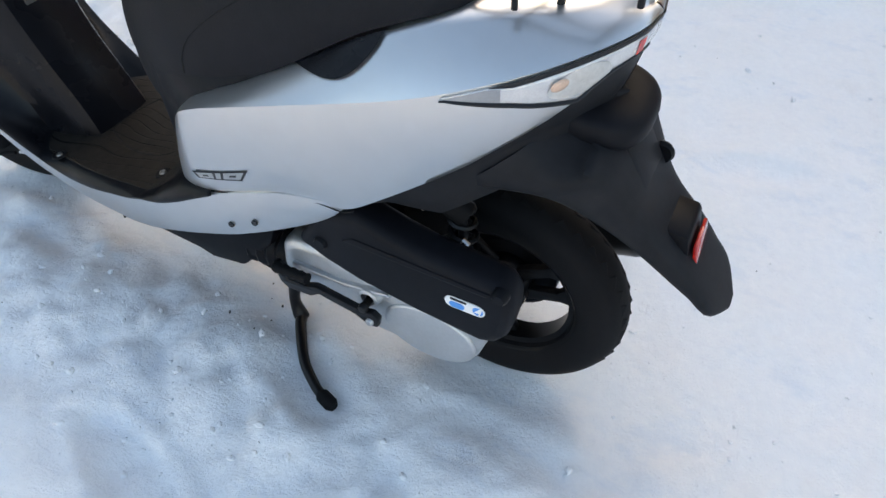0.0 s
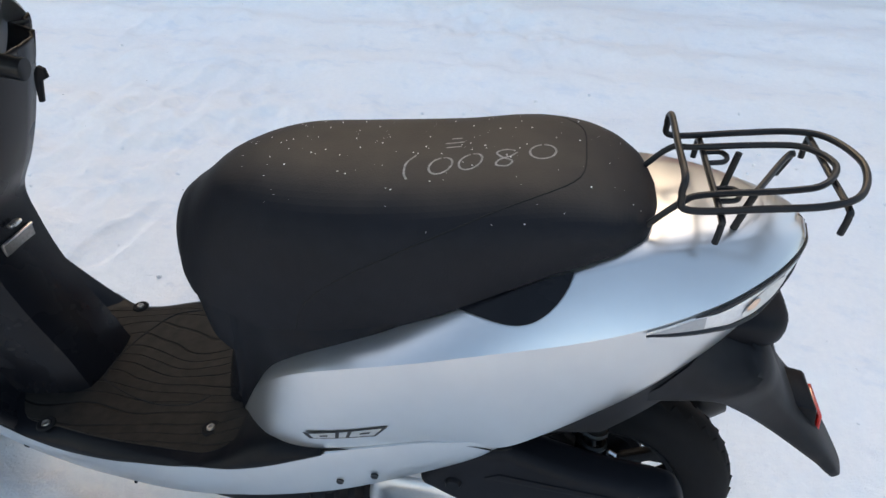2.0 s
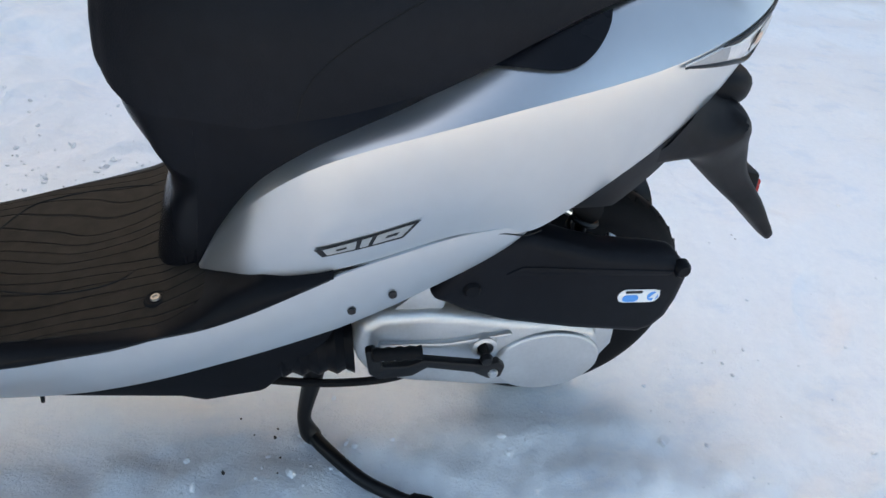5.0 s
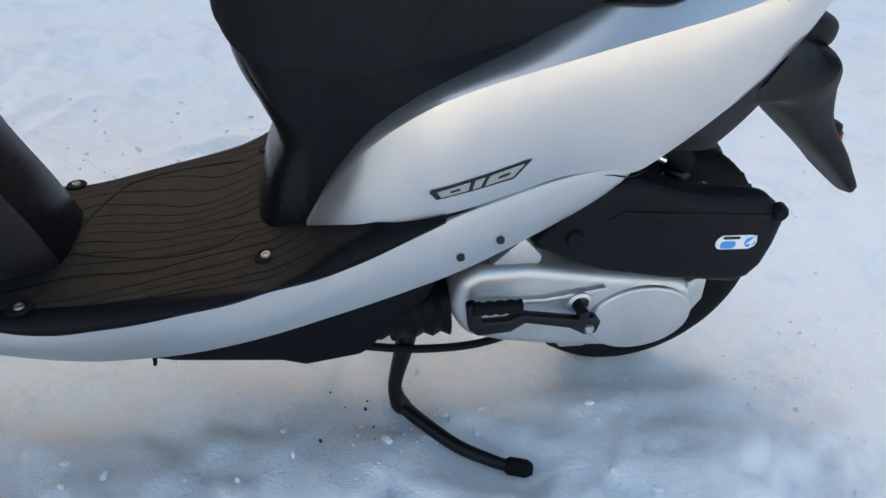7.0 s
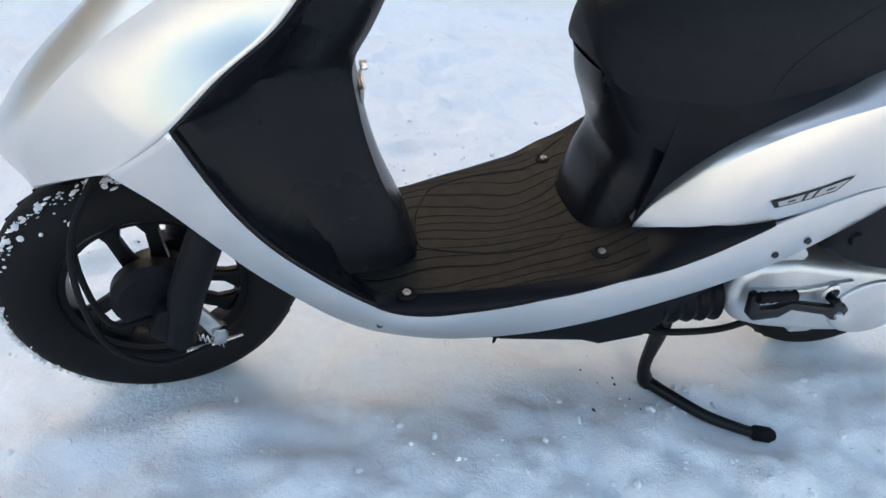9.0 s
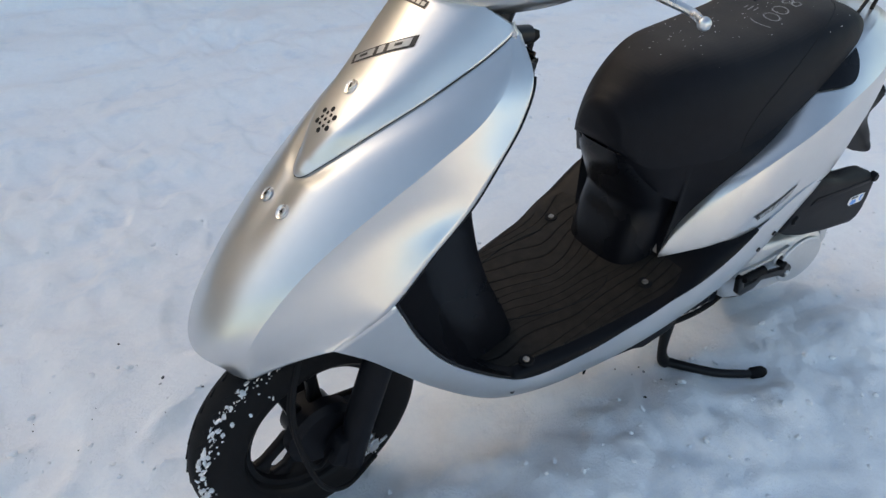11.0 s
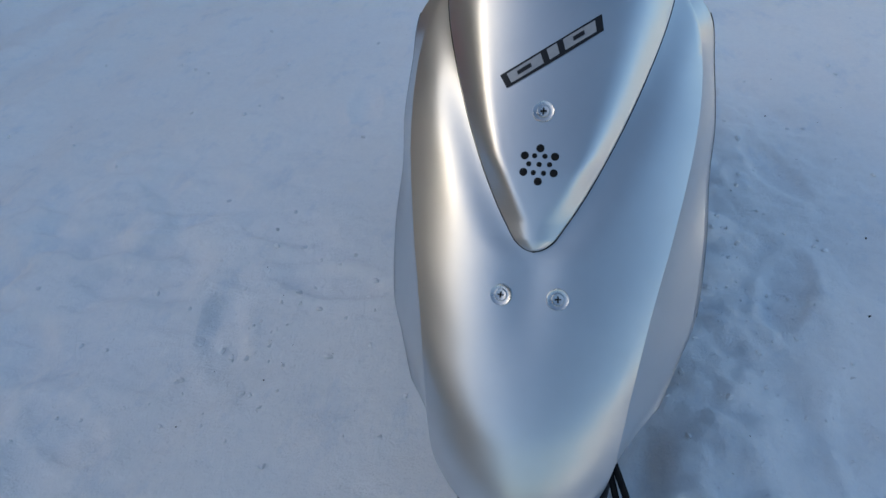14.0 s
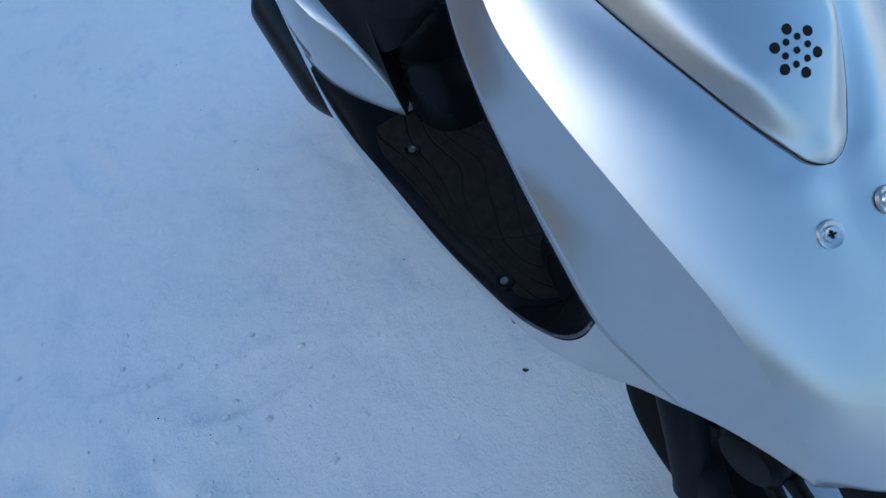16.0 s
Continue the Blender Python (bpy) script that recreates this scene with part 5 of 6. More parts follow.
# ---- engine and rear ----
def build_engine():
    # belt case of cast alloy along the left of the rear wheel
    out = [(-0.325, 0.300), (-0.300, 0.318), (-0.235, 0.322), (-0.12, 0.305), (-0.02, 0.292), (0.020, 0.280), (0.030, 0.240), (0.018, 0.200), (-0.010, 0.172), (-0.05, 0.165), (-0.15, 0.172), (-0.25, 0.188), (-0.305, 0.205), (-0.330, 0.245)]
    case = part("engine_case", slab(out, -0.150, -0.055, 0.018, seg=4), ALLOY, scooter, "cast alloy engine and belt case", sharp=45)
    cover = part("case_cover", slab([(-0.058 + 0.078 * math.cos(a), 0.228 + 0.056 * math.sin(a)) for a in np.linspace(0, math.tau, 40, endpoint=False)], -0.156, -0.145, 0.005, seg=4), ALLOY, case, "round alloy clutch cover", sharp=45)
    part("mounting_lug", slab([(-0.285, 0.318), (-0.245, 0.362), (-0.215, 0.330), (-0.218, 0.318)], -0.140, -0.10, 0.005), ALLOY, case, "alloy lug")
    part("case_rib", slab([(-0.30, 0.262), (-0.20, 0.266), (-0.12, 0.284), (-0.125, 0.290), (-0.21, 0.275), (-0.30, 0.276)], -0.158, -0.148, 0.004), ALLOY, case, "raised rib")
    part("drain_lug", block((0.045, 0.03, 0.03), (-0.125, -0.10, 0.155), 0.005), ALLOY, case, "alloy drain lug")
    part("rear_lug", slab([(0.000, 0.285), (0.028, 0.300), (0.034, 0.255), (0.016, 0.215)], -0.150, -0.125, 0.005), ALLOY, case, "alloy shock lug")
    # black ribbed intake duct ahead of the case
    bm = bmesh.new()
    n = 9
    tube([(-0.43 + 0.105 * k / n, -0.095, 0.215 + 0.012 * k / n) for k in range(n + 1)], lambda s: 0.036 + (0.006 if int(round(s * n)) % 2 else 0) + 0.006 * s, 20, bm=bm)
    part("intake_bellows", bm, BLACK, scooter, "ribbed black rubber bellows")
    # air cleaner box
    out = [(-0.255, 0.372), (-0.205, 0.455), (-0.144, 0.468), (-0.085, 0.450), (-0.040, 0.440), (0.035, 0.434), (0.066, 0.430), (0.079, 0.405), (0.079, 0.370), (0.074, 0.337), (0.060, 0.316), (0.038, 0.307), (-0.060, 0.318), (-0.150, 0.334), (-0.205, 0.352), (-0.232, 0.366)]
    box = part("air_cleaner", slab(out, -0.186, -0.130, 0.016, seg=4), GREY_PLASTIC, scooter, "dark plastic air cleaner box", sharp=45)
    part("cleaner_ridge", slab([(-0.17, 0.415), (0.045, 0.412), (0.052, 0.420), (-0.15, 0.428)], -0.1885, -0.180, 0.003), GREY_PLASTIC, box)
    for x, z in ((-0.205, 0.393), (0.062, 0.420)):
        part("cleaner_boss", lathe([(0.0, -0.004), (0.008, -0.004), (0.011, 0.0), (0.012, 0.01)], 18), BLACK, box, "black screw boss", m=Matrix.Translation((x, -0.187, z)))
    part("inlet_tube", tube([(-0.16, -0.12, 0.455), (-0.12, -0.115, 0.475), (-0.07, -0.10, 0.47), (-0.03, -0.09, 0.44)], 0.018, 14, smooth=5), RUBBER, box, "black rubber inlet tube")
    # small steel stubs added to give glints in the dark cavity
    for x, y, z in ((-0.085, -0.118, 0.462), (-0.018, -0.125, 0.428)):
        part("glint_stub", tube([(x, y, z), (x + 0.010, y - 0.002, z - 0.004)], 0.0045, 8), STEEL, box, "small bright stub added for a glint")
    def pill(w, h, x, z, y0, mat, label):
        pts = []
        for a in np.linspace(-math.pi / 2, math.pi / 2, 9):
            pts.append((w / 2 - h / 2 + h / 2 * math.cos(a), h / 2 * math.sin(a)))
        for a in np.linspace(math.pi / 2, 1.5 * math.pi, 9):
            pts.append((-w / 2 + h / 2 + h / 2 * math.cos(a), h / 2 * math.sin(a)))
        b2 = slab(pts, -0.0005, 0.0005, 0)
        b2.transform(Matrix.Translation((x, y0, z)))
        return part("sticker" if mat is WHITE else "sticker_bar", b2, mat, box, label)
    pill(0.058, 0.021, 0.016, 0.379, -0.1868, WHITE, "white, blue and silver sticker")
    pill(0.022, 0.011, 0.005, 0.3755, -0.1874, BLUE, "blue bar")
    pill(0.024, 0.004, 0.007, 0.386, -0.1874, INK, "dark bar")
    pill(0.015, 0.015, 0.035, 0.379, -0.1874, BLUE, "blue bar")
    b2 = slab([(0.030, 0.376), (0.040, 0.389), (0.042, 0.389), (0.038, 0.371), (0.036, 0.371), (0.037, 0.377)], -0.1884, -0.1876, 0)
    part("sticker_figure", b2, WHITE, box, "white figure 4")
    # kick lever
    bm = bmesh.new()
    slab([(-0.320, 0.299), (-0.309, 0.303), (-0.300, 0.292), (-0.296, 0.270), (-0.263, 0.272), (-0.243, 0.281), (-0.182, 0.271), (-0.160, 0.267), (-0.141, 0.272), (-0.130, 0.262), (-0.133, 0.242), (-0.151, 0.240), (-0.173, 0.253), (-0.237, 0.266), (-0.255, 0.252), (-0.299, 0.248), (-0.312, 0.259)], -0.205, -0.192, 0.003, bm)
    kick = part("kick_lever", bm, STEEL_BLACK, scooter, "black kick-start lever", m=Matrix.Translation((0.0, 0.026, -0.014)))
    part("kick_boss", lathe([(0.012, -0.010), (0.017, -0.008), (0.019, 0.0), (0.022, 0.006)], 24), ALLOY, case, "bright round kick boss", m=Matrix.Translation((-0.158, -0.152, 0.266)))
    n = 9
    part("kick_pedal", tube([(-0.312 + 0.062 * k / n, -0.208, 0.298 + 0.002 * k / n) for k in range(n + 1)], lambda s: 0.008 + (0.0018 if int(round(s * n)) % 2 else 0), 12), RUBBER, kick, "ribbed rubber pedal")
    part("kick_pivot", lathe([(0.0, -0.008), (0.007, -0.007), (0.009, 0.0), (0.007, 0.004), (0.007, 0.026)], 20), STEEL_BLACK, kick, "dark kick shaft", m=Matrix.Translation((-0.158, -0.199, 0.274)))
    part("clamp_bolt", lathe([(0.0, -0.006), (0.005, -0.006), (0.007, -0.003), (0.007, 0.01)], 14), STEEL, kick, "bright clamp bolt", m=Matrix.Translation((-0.146, -0.204, 0.252)))
    # hidden bulk of the engine, shock absorber and silencer on the far side
    part("crankcase", block((0.24, 0.14, 0.16), (-0.23, 0.0, 0.25), 0.02), BLACK, scooter, "dark engine block")
    part("engine_top", block((0.16, 0.16, 0.14), (-0.30, 0.0, 0.36), 0.03), BLACK, scooter, "dark engine shroud")
    shock = part("rear_shock", tube([(-0.060, -0.082, 0.60), (-0.020, -0.090, 0.29)], 0.008, 12), STEEL_BLACK, scooter, "rear shock absorber rod")
    pts = [(-0.056 + 0.028 * t + 0.018 * math.cos(8.5 * math.tau * t), -0.083 - 0.006 * t + 0.018 * math.sin(8.5 * math.tau * t), 0.57 - 0.21 * t) for t in np.linspace(0, 1, 130)]
    part("spring", tube(pts, 0.0042, 6), STEEL_BLACK, shock, "dark coil spring")
    part("silencer", tube([(-0.20, 0.13, 0.20), (-0.10, 0.145, 0.22), (0.10, 0.15, 0.28), (0.20, 0.15, 0.31)], lambda s: 0.03 + 0.028 * min(1, 3 * s) - 0.012 * max(0, s - 0.9) * 10, 20, smooth=6), STEEL_BLACK, scooter, "black exhaust silencer")
    # under-tray
    bm = slab([(-0.76, 0.200), (-0.68, 0.178), (-0.545, 0.166), (-0.515, 0.156), (-0.44, 0.170), (-0.36, 0.262), (-0.345, 0.300), (-0.50, 0.290), (-0.70, 0.240)], -0.135, 0.135, 0.008)
    part("under_tray", bm, BLACK, scooter, "black tray under the floor")
    part("overflow_hose", tube([(-0.44, -0.095, 0.150), (-0.36, -0.10, 0.142), (-0.27, -0.10, 0.145), (-0.19, -0.095, 0.168)], 0.006, 8, smooth=6), RUBBER, scooter, "black hose")
    # centre stand with its tread arm
    bm = tube([(-0.366, -0.075, 0.190), (-0.374, -0.083, 0.130), (-0.384, -0.091, 0.065), (-0.378, -0.095, 0.032), (-0.368, -0.099, 0.016)], lambda s: 0.0125 + 0.002 * math.sin(9 * s), 12, smooth=5)
    tube([(-0.385, 0.075, 0.185), (-0.378, 0.092, 0.060), (-0.371, 0.098, 0.012)], 0.011, 12, smooth=5, bm=bm)
    tube([(-0.385, -0.08, 0.15), (-0.385, 0.08, 0.15)], 0.010, 10, bm=bm)
    stand = part("main_stand", bm, STEEL_BLACK, scooter, "black steel centre stand", weld=False)
    bm = tube([(-0.371, -0.098, 0.022), (-0.352, -0.128, 0.024), (-0.305, -0.183, 0.024), (-0.258, -0.217, 0.025), (-0.232, -0.230, 0.025)], lambda s: 0.0115 - 0.003 * s, 12, smooth=6)
    part("tread_arm", bm, STEEL_BLACK, stand, "black tread arm lying on the snow")
    part("tread_foot", tube([(-0.242, -0.226, 0.025), (-0.236, -0.228, 0.025), (-0.212, -0.236, 0.025), (-0.204, -0.238, 0.025)], lambda s: 0.0085 + 0.0045 * (0.2 < s < 0.95), 12), RUBBER, stand, "thick end of the tread arm")


def build_rear_guard():
    """Black mudguard with its plate bracket and red reflector."""
    topf = spl([0, 0.25, 0.45, 0.62, 0.8, 1.0], [(0.075, 0.620), (0.140, 0.588), (0.168, 0.548), (0.203, 0.492), (0.262, 0.432), (0.324, 0.356)])
    botf = spl([0, 0.25, 0.45, 0.62, 0.8, 1.0], [(-0.050, 0.512), (0.066, 0.524), (0.124, 0.488), (0.176, 0.450), (0.244, 0.404), (0.318, 0.348)])
    wf = spl([0, 0.25, 0.45, 0.62, 0.85, 0.96, 1.0], [0.140, 0.118, 0.090, 0.070, 0.059, 0.046, 0.016])
    bm, rows = bmesh.new(), []
    for s in list(np.linspace(0, 0.9, 28)) + [0.93, 0.955, 0.975, 0.99, 1.0]:
        a, b, w = topf(s), botf(s), wf(s)
        row = []
        for th in np.linspace(0, math.tau, 33)[:-1]:
            c, q = math.cos(th), math.sin(th)
            k = 0.5 + 0.5 * math.copysign(abs(q) ** 0.5, q)
            x, z = b + (a - b) * k
            lim, zl = np.interp(x, [p[0] for p in COWL_L], [p[1] for p in COWL_L]) - 0.004, np.interp(x, [p[0] for p in COWL_L], [p[2] for p in COWL_L])
            tuck = min(1.0, max(0.0, (z - (zl - 0.055)) / 0.055)) if x < 0.118 else 0.0
            wide = w + (min(w, max(lim, 0.05)) - w) * tuck
            row.append(Vector((x, wide * math.copysign(abs(c) ** 0.5, c), z)))
        rows.append(row)
    vs = lattice(bm, rows, True)
    bm.faces.new(vs[0])
    bm.faces.new(vs[-1])
    guard = part("rear_mudguard", bm, GUARD, scooter, "long dark plastic rear mudguard", sharp=50)
    lip, rows = bmesh.new(), []
    def soft(v, p):
        return math.copysign(abs(v) ** p, v)
    for ph in np.linspace(-math.pi / 2, math.pi / 2, 15):
        rows.append([Vector((0.092 + 0.074 * soft(math.cos(ph), 0.5) * soft(math.cos(th), 0.75), 0.074 * soft(math.cos(ph), 0.5) * soft(math.sin(th), 0.75), 0.608 + 0.026 * soft(math.sin(ph), 0.7) - 0.10 * 0.074 * math.cos(th))) for th in np.linspace(0, math.tau, 37)[:-1]])
    lattice(lip, rows, True)
    part("plate_shade", lip, GREY_PLASTIC, guard, "rounded black shade over the plate bracket")
    part("plate_bracket", slab([(0.128, 0.590), (0.148, 0.588), (0.184, 0.522), (0.170, 0.508)], -0.042, 0.042, 0.008), GUARD, guard, "black plate bracket")
    part("bracket_ear", lathe([(0.0, -0.006), (0.014, -0.006), (0.017, 0.0), (0.014, 0.006), (0.0, 0.006)], 22), BLACK, guard, "round black ear", m=Matrix.Translation((0.178, 0.045, 0.524)) @ Matrix.Rotation(0.6, 4, "Y"))
    for y in (-0.046, 0.046):
        part("bracket_hole", slab([(0.007 * math.cos(a), 0.010 * math.sin(a)) for a in np.linspace(0, math.tau, 14, endpoint=False)], -0.003, 0.003, 0), HOLE, guard, "dark oval hole", m=Matrix.Translation((0.152, y, 0.553)) @ Matrix.Rotation(math.copysign(0.9, -y), 4, "Z"))
    hold = slab([(0.205, 0.478), (0.246, 0.472), (0.260, 0.412), (0.245, 0.420)], -0.038, 0.038, 0.006)
    holder = part("reflector_holder", hold, BLACK, guard, "black reflector holder")
    bm = slab([(0.253, 0.456), (0.259, 0.457), (0.268, 0.414), (0.261, 0.411)], -0.030, 0.030, 0.003)
    part("red_reflector", bm, RED, holder, "red reflector")


def build_rack():
    """Luggage rack of bent black rod, set a little to the left."""
    cy = -0.018
    z = lambda x: 0.783 + 0.20 * x
    P = lambda x, y, dz=0.0: (x, cy + y, z(x) + dz)
    outer = [P(-0.018, 0, 0.034), P(-0.018, -0.070, 0.034), P(-0.018, -0.079, 0.018), P(-0.008, -0.082, 0.001), P(0.06, -0.082), P(0.118, -0.079), P(0.151, -0.058), P(0.167, 0.0), P(0.151, 0.058), P(0.118, 0.079), P(0.06, 0.082), P(-0.008, 0.082, 0.001), P(-0.018, 0.079, 0.018), P(-0.018, 0.070, 0.034), P(-0.018, 0, 0.034)]
    rack = tagged(part("luggage_rack", tube(outer, 0.0038, 10, smooth=6, caps=False), STEEL_BLACK, scooter, "black rod luggage rack behind the saddle"))
    inner = [(-0.044, cy - 0.060, 0.738), P(-0.012, -0.060, -0.004), P(0.012, -0.052), P(0.09, -0.049), P(0.124, -0.038), P(0.142, 0.0), P(0.124, 0.038), P(0.09, 0.049), P(0.012, 0.052), P(-0.012, 0.060, -0.004), (-0.044, cy + 0.060, 0.738)]
    part("inner_loop", tube(inner, 0.0036, 10, smooth=6), STEEL_BLACK, rack, "inner black loop")
    for x in (0.024, 0.138):
        w = 0.088 if x < 0.1 else 0.076
        pts = [P(x, -w - 0.002, -0.034), P(x, -w - 0.003, -0.014), P(x, -w + 0.006, -0.008), P(x, 0, -0.008), P(x, w - 0.006, -0.008), P(x, w + 0.003, -0.014), P(x, w + 0.002, -0.034)]
        part("cross_rod", tube(pts, 0.0036, 8, smooth=5), STEEL_BLACK, rack, "cross rod with turned-down ends")
    for sgn in (-1, 1):  # flat D-shaped loops beside the first cross rod
        hook = [P(0.026, sgn * 0.028, -0.008), P(0.042, sgn * 0.029, -0.008), P(0.047, sgn * 0.040, -0.008), P(0.042, sgn * 0.052, -0.008), P(0.026, sgn * 0.053, -0.008)]
        part("rack_hook", tube(hook, 0.0030, 8, smooth=5), STEEL_BLACK, rack, "small rod loop")
    part("diagonal", tube([P(0.058, -0.049, -0.004), P(0.104, 0.030, -0.006), P(0.114, 0.038, -0.006)], 0.0036, 8, smooth=4), STEEL_BLACK, rack)
    part("rack_strut", tube([P(0.104, 0.030, -0.006), P(0.112, 0.040, -0.010), P(0.106, 0.046, -0.036)], 0.0034, 8, smooth=4), STEEL_BLACK, rack)
    for sgn in (-1, 1):
        part("rack_foot", tube([P(0.060, sgn * 0.045, -0.006), (0.054, cy + sgn * 0.040, 0.745), (0.052, cy + sgn * 0.040, 0.736)], 0.0042, 8), STEEL_BLACK, rack)


build_engine()
build_rear_guard()
build_rack()


# ---- parked forklift trucks ----
ORANGE = varied(material("orange_paint", (0.55, 0.05, 0.004), 0.5, spec=0.15), (0.55, 0.05, 0.004), 0.12, 3, (0.3, 0.5))
YELLOW = varied(material("yellow_paint", (0.62, 0.30, 0.02), 0.4, coat=0.2), (0.62, 0.30, 0.02), 0.12, 3, (0.3, 0.5))
YELLOW_FILM = varied(material("yellow_film", (0.70, 0.42, 0.02), 0.4), (0.70, 0.42, 0.02), 0.1, 6)
SLATE = varied(material("slate_grey_paint", (0.042, 0.055, 0.070), 0.5, spec=0.3), (0.042, 0.055, 0.070), 0.15, 4, (0.4, 0.6))


def build_truck(x, y, turn, paint, word):
    """A forklift seen from behind: origin under the middle of its counterweight, facing away along y."""
    t = tagged(empty("forklift"), word + " forklift truck parked on the snow", "forklift", "row of parked forklifts")
    t.matrix_world = Matrix.Translation((x, y, 0)) @ Matrix.Rotation(turn, 4, "Z")

    def loftz(levels, n=40):
        """Rounded plan shapes, as (z, half width, y front, y rear, roundness)."""
        bm, rows = bmesh.new(), []
        for zz, w, y0, y1, p in levels:
            row = []
            for a in np.linspace(0, math.tau, n, endpoint=False):
                c, s = math.cos(a), math.sin(a)
                row.append(Vector((w * math.copysign(abs(c) ** p, c), (y0 + y1) / 2 + (y1 - y0) / 2 * math.copysign(abs(s) ** p, s), zz)))
            rows.append(row)
        vs = lattice(bm, rows, True)
        bm.faces.new(vs[0])
        bm.faces.new(vs[-1])
        return bm
    part("counterweight", loftz([(0.07, 0.52, 0.06, 0.62, 0.35), (0.11, 0.55, 0.02, 0.66, 0.35), (0.40, 0.565, 0.0, 0.66, 0.35), (0.50, 0.56, 0.01, 0.66, 0.35)]), SLATE, t, "slate grey iron counterweight")
    body = part("body", loftz([(0.503, 0.552, 0.016, 0.62, 0.35), (0.70, 0.545, 0.03, 0.62, 0.36), (0.98, 0.52, 0.10, 0.60, 0.4), (1.06, 0.47, 0.16, 0.56, 0.45)]), paint, t, word + " painted rear body")
    part("hood", block((1.0, 1.0, 0.5), (0, 1.10, 0.78), 0.05), paint, t, word + " painted engine hood")
    part("seat_deck", block((0.6, 0.6, 0.30), (0, 1.05, 1.16), 0.08), BLACK, t, "black driver seat")
    part("chassis", block((0.99, 1.5, 0.46), (0, 1.25, 0.42), 0.04), paint, t, word + " painted chassis side")
    part("floor_step", block((1.06, 0.5, 0.06), (0, 1.62, 0.40), 0.02), SLATE, t, "grey step")
    oval = lambda w, h, zc: [(w * math.cos(a), zc + h * math.sin(a) * (1 if math.sin(a) < 0 else 0.8)) for a in np.linspace(0, math.tau, 28, endpoint=False)]
    part("tow_slot", slab(oval(0.105, 0.075, 0.27), -0.004, 0.05, 0.003), HOLE, t, "dark oval tow slot")
    part("tow_lip", slab([(-0.085, 0.205), (-0.06, 0.185), (0.06, 0.185), (0.085, 0.205), (0.07, 0.212), (-0.07, 0.212)], -0.010, 0.03, 0.003), PALE, t, "worn pale lip below the slot")
    part("tow_latch", block((0.105, 0.05, 0.24), (0, 0.0, 0.52), 0.015), BLACK, t, "black latch over the seam")
    part("latch_plate", block((0.10, 0.05, 0.055), (0, -0.004, 0.395), 0.01), PALE, t, "pale plate under the latch")
    part("worn_edge", loftz([(0.498, 0.564, 0.001, 0.658, 0.35), (0.503, 0.566, -0.003, 0.662, 0.35), (0.515, 0.562, 0.001, 0.658, 0.35)]), PALE, t, "worn pale upper edge of the counterweight")
    part("stripe", block((0.62, 0.01, 0.10), (-0.10, 0.062, 0.90), 0.003), WHITE, body, "white band")
    for sx in (-0.36, 0.02):
        part("foot_notch", slab([(sx + 0.075 * math.cos(a), 0.075 + 0.085 * math.sin(a)) for a in np.linspace(0, math.pi, 12)], -0.002, 0.06, 0.002), HOLE, t, "dark notch at the lower edge")
    part("side_label", block((0.006, 0.16, 0.24), (-0.503, 1.30, 0.52), 0.001), YELLOW_FILM, body, "yellow label")
    part("side_rail", block((0.10, 1.1, 0.10), (-0.50, 1.25, 0.96), 0.03), BLACK, t, "black side rail")
    for sx in (-0.555, 0.555):
        part("side_bumper", block((0.05, 0.36, 0.40), (sx, 0.27, 0.29), 0.02), SLATE if paint is not YELLOW else paint, t, "painted side of the counterweight")
    # a black block takes the place of the shade below the truck
    part("under_shade", block((0.9, 1.7, 0.10), (0, 1.3, 0.16), 0.02), BLACK, t, "black block standing in for the shade under the truck")
    for sgn in (-1, 1):
        m = Matrix.Translation((sgn * 0.47, 0.72, 0.335)) @ Matrix.Diagonal((1, 1.25, 1.25, 1)) @ Matrix.Rotation(math.pi / 2, 4, "Z")
        w = part("wheel", lathe([(0.0, -0.07), (0.10, -0.075), (0.15, -0.055), (0.16, -0.085), (0.25, -0.085), (0.275, -0.06), (0.275, 0.06), (0.25, 0.085), (0.16, 0.085), (0.15, 0.055), (0.10, 0.075), (0.0, 0.07)], 40), RUBBER, t, "black solid tyre", m=m)
        part("wheel_disc", lathe([(0.0, -0.03), (0.13, -0.03), (0.14, 0.03), (0.0, 0.03)], 24), SLATE, w, "grey wheel disc")
        m = Matrix.Translation((sgn * 0.50, 2.05, 0.33)) @ Matrix.Rotation(math.pi / 2, 4, "Z")
        w = part("wheel", lathe([(0.0, -0.08), (0.14, -0.09), (0.19, -0.06), (0.20, -0.11), (0.31, -0.11), (0.335, -0.08), (0.335, 0.08), (0.31, 0.11), (0.20, 0.11), (0.19, 0.06), (0.14, 0.09), (0.0, 0.08)], 40), RUBBER, t, "black solid tyre", m=m)
        part("wheel_disc", lathe([(0.0, -0.03), (0.17, -0.03), (0.18, 0.03), (0.0, 0.03)], 24), SLATE, w, "grey wheel disc")
        part("wheel_arch", slab([(0.72 + 0.41 * math.cos(a), 0.335 + 0.41 * math.sin(a)) for a in np.linspace(0, math.pi, 16)] + [(0.72 - 0.36, 0.335)] + [(0.72 + 0.36 * math.cos(a), 0.335 + 0.36 * math.sin(a)) for a in np.linspace(math.pi, 0, 16)], -0.04, 0.04, 0.0), BLACK, t, "black wheel arch",
             m=Matrix.Translation((sgn * 0.53, 0, 0)) @ Matrix.Rotation(math.pi / 2, 4, "Z") @ Matrix.Diagonal((1, -1, 1, 1)))
    return t


build_truck(1.15, 4.56, 0.0, ORANGE, "orange")
build_truck(3.92, 4.84, radians(6), ORANGE, "orange")
build_truck(5.38, 4.92, radians(3), ORANGE, "orange")
build_truck(7.95, 4.85, radians(90), YELLOW, "yellow")


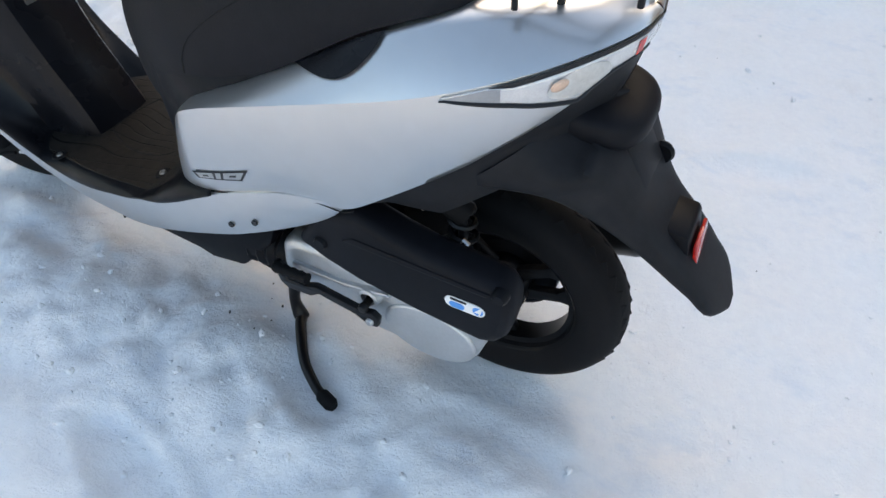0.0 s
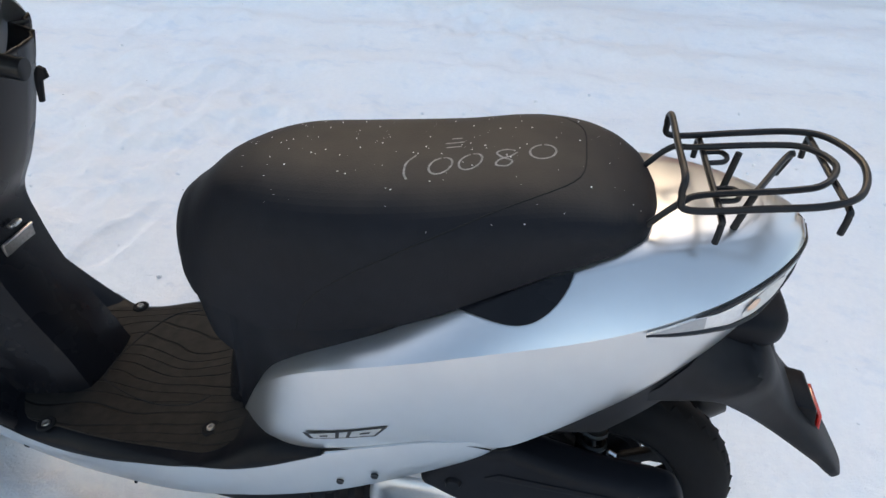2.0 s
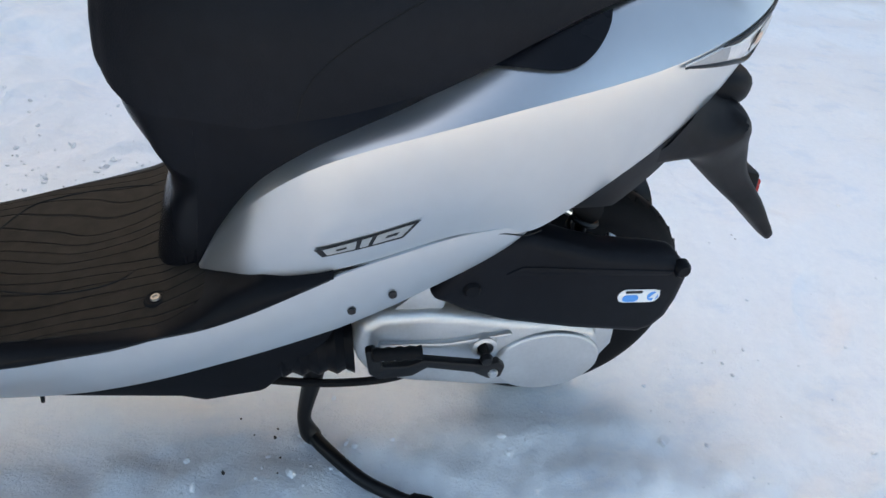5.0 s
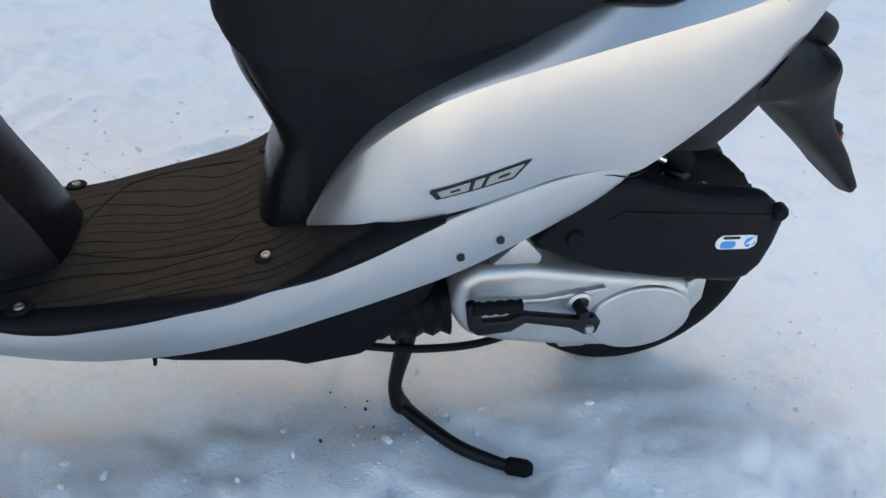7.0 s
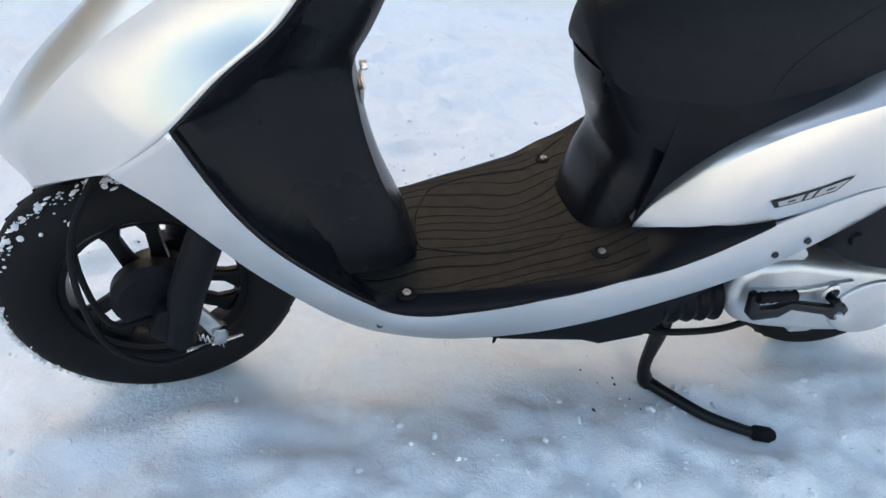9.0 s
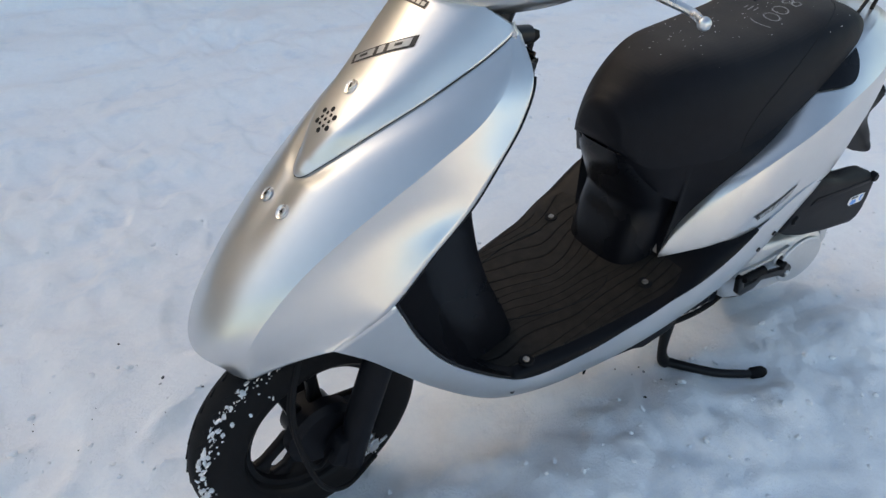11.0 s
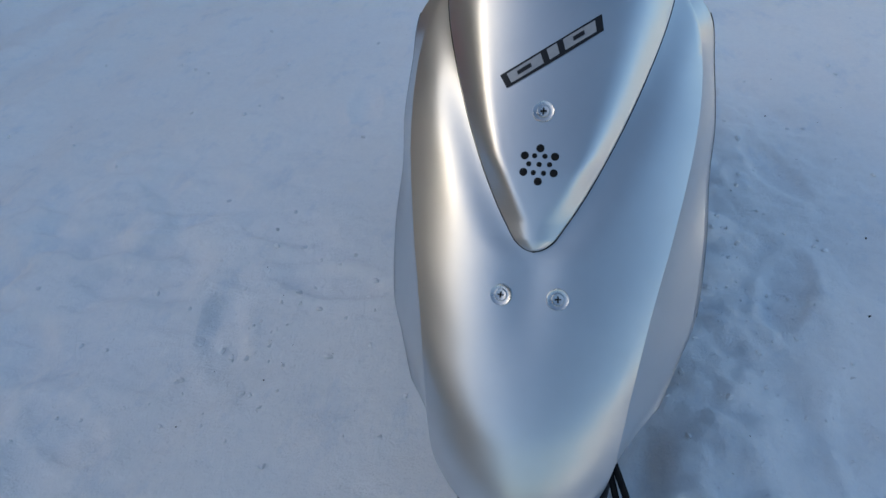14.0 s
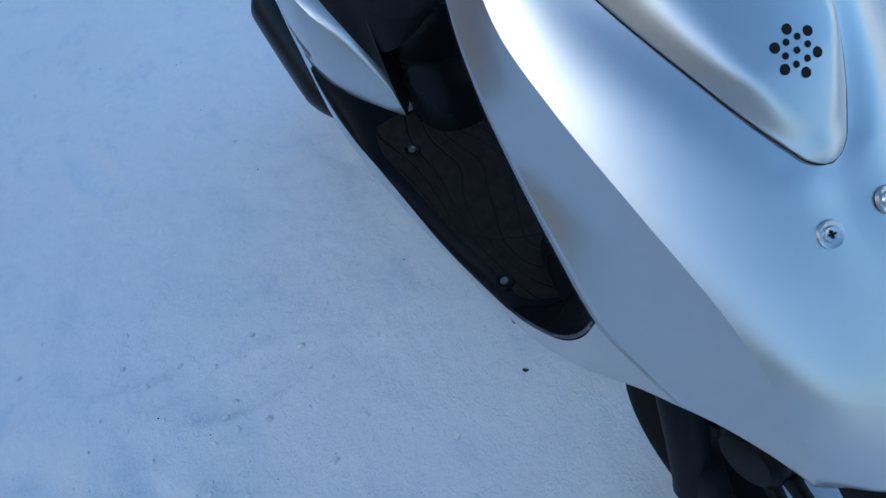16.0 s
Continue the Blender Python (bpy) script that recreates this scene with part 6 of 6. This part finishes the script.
# ---- the plain hall behind the trucks, whose shade lies over the yard ----
def build_hall():
    sheet = varied(material("ochre_plaster", (0.40, 0.27, 0.17), 0.8, spec=0.2), (0.40, 0.27, 0.17), 0.15, 1.5, (0.45, 0.65))
    bm = bmesh.new()
    n = 480
    xs = np.linspace(-45, 45, n)
    front = [[Vector((x, 10.0 + (0.03 if i % 4 < 2 else 0.0), z)) for i, x in enumerate(xs)] for z in (-0.2, 6.7)]
    lattice(bm, front)
    block((90, 14, 0.25), (0, 16.95, 6.8), 0.0, bm=bm)
    block((90, 0.2, 6.9), (0, 23.8, 3.3), 0.0, bm=bm)
    return tagged(part("wall_north", bm, sheet, None, flat=True, weld=False), "plain ochre wall of a hall behind the yard", "wall", kind="structure")


build_hall()


def build_south_wall():
    """A plain unseen wall, added behind the camera to shape reflections and bounced light."""
    m = varied(material("grey_plaster", (0.42, 0.42, 0.42), 0.85, spec=0.2), (0.42, 0.42, 0.42), 0.1, 1.2, (0.7, 0.9))
    return tagged(part("added_wall_south", block((90, 0.3, 2.9), (0, -15, 1.3), 0.02), m, None), "plain unseen grey wall added across the yard to shape reflections", "wall", kind="structure")


build_south_wall()
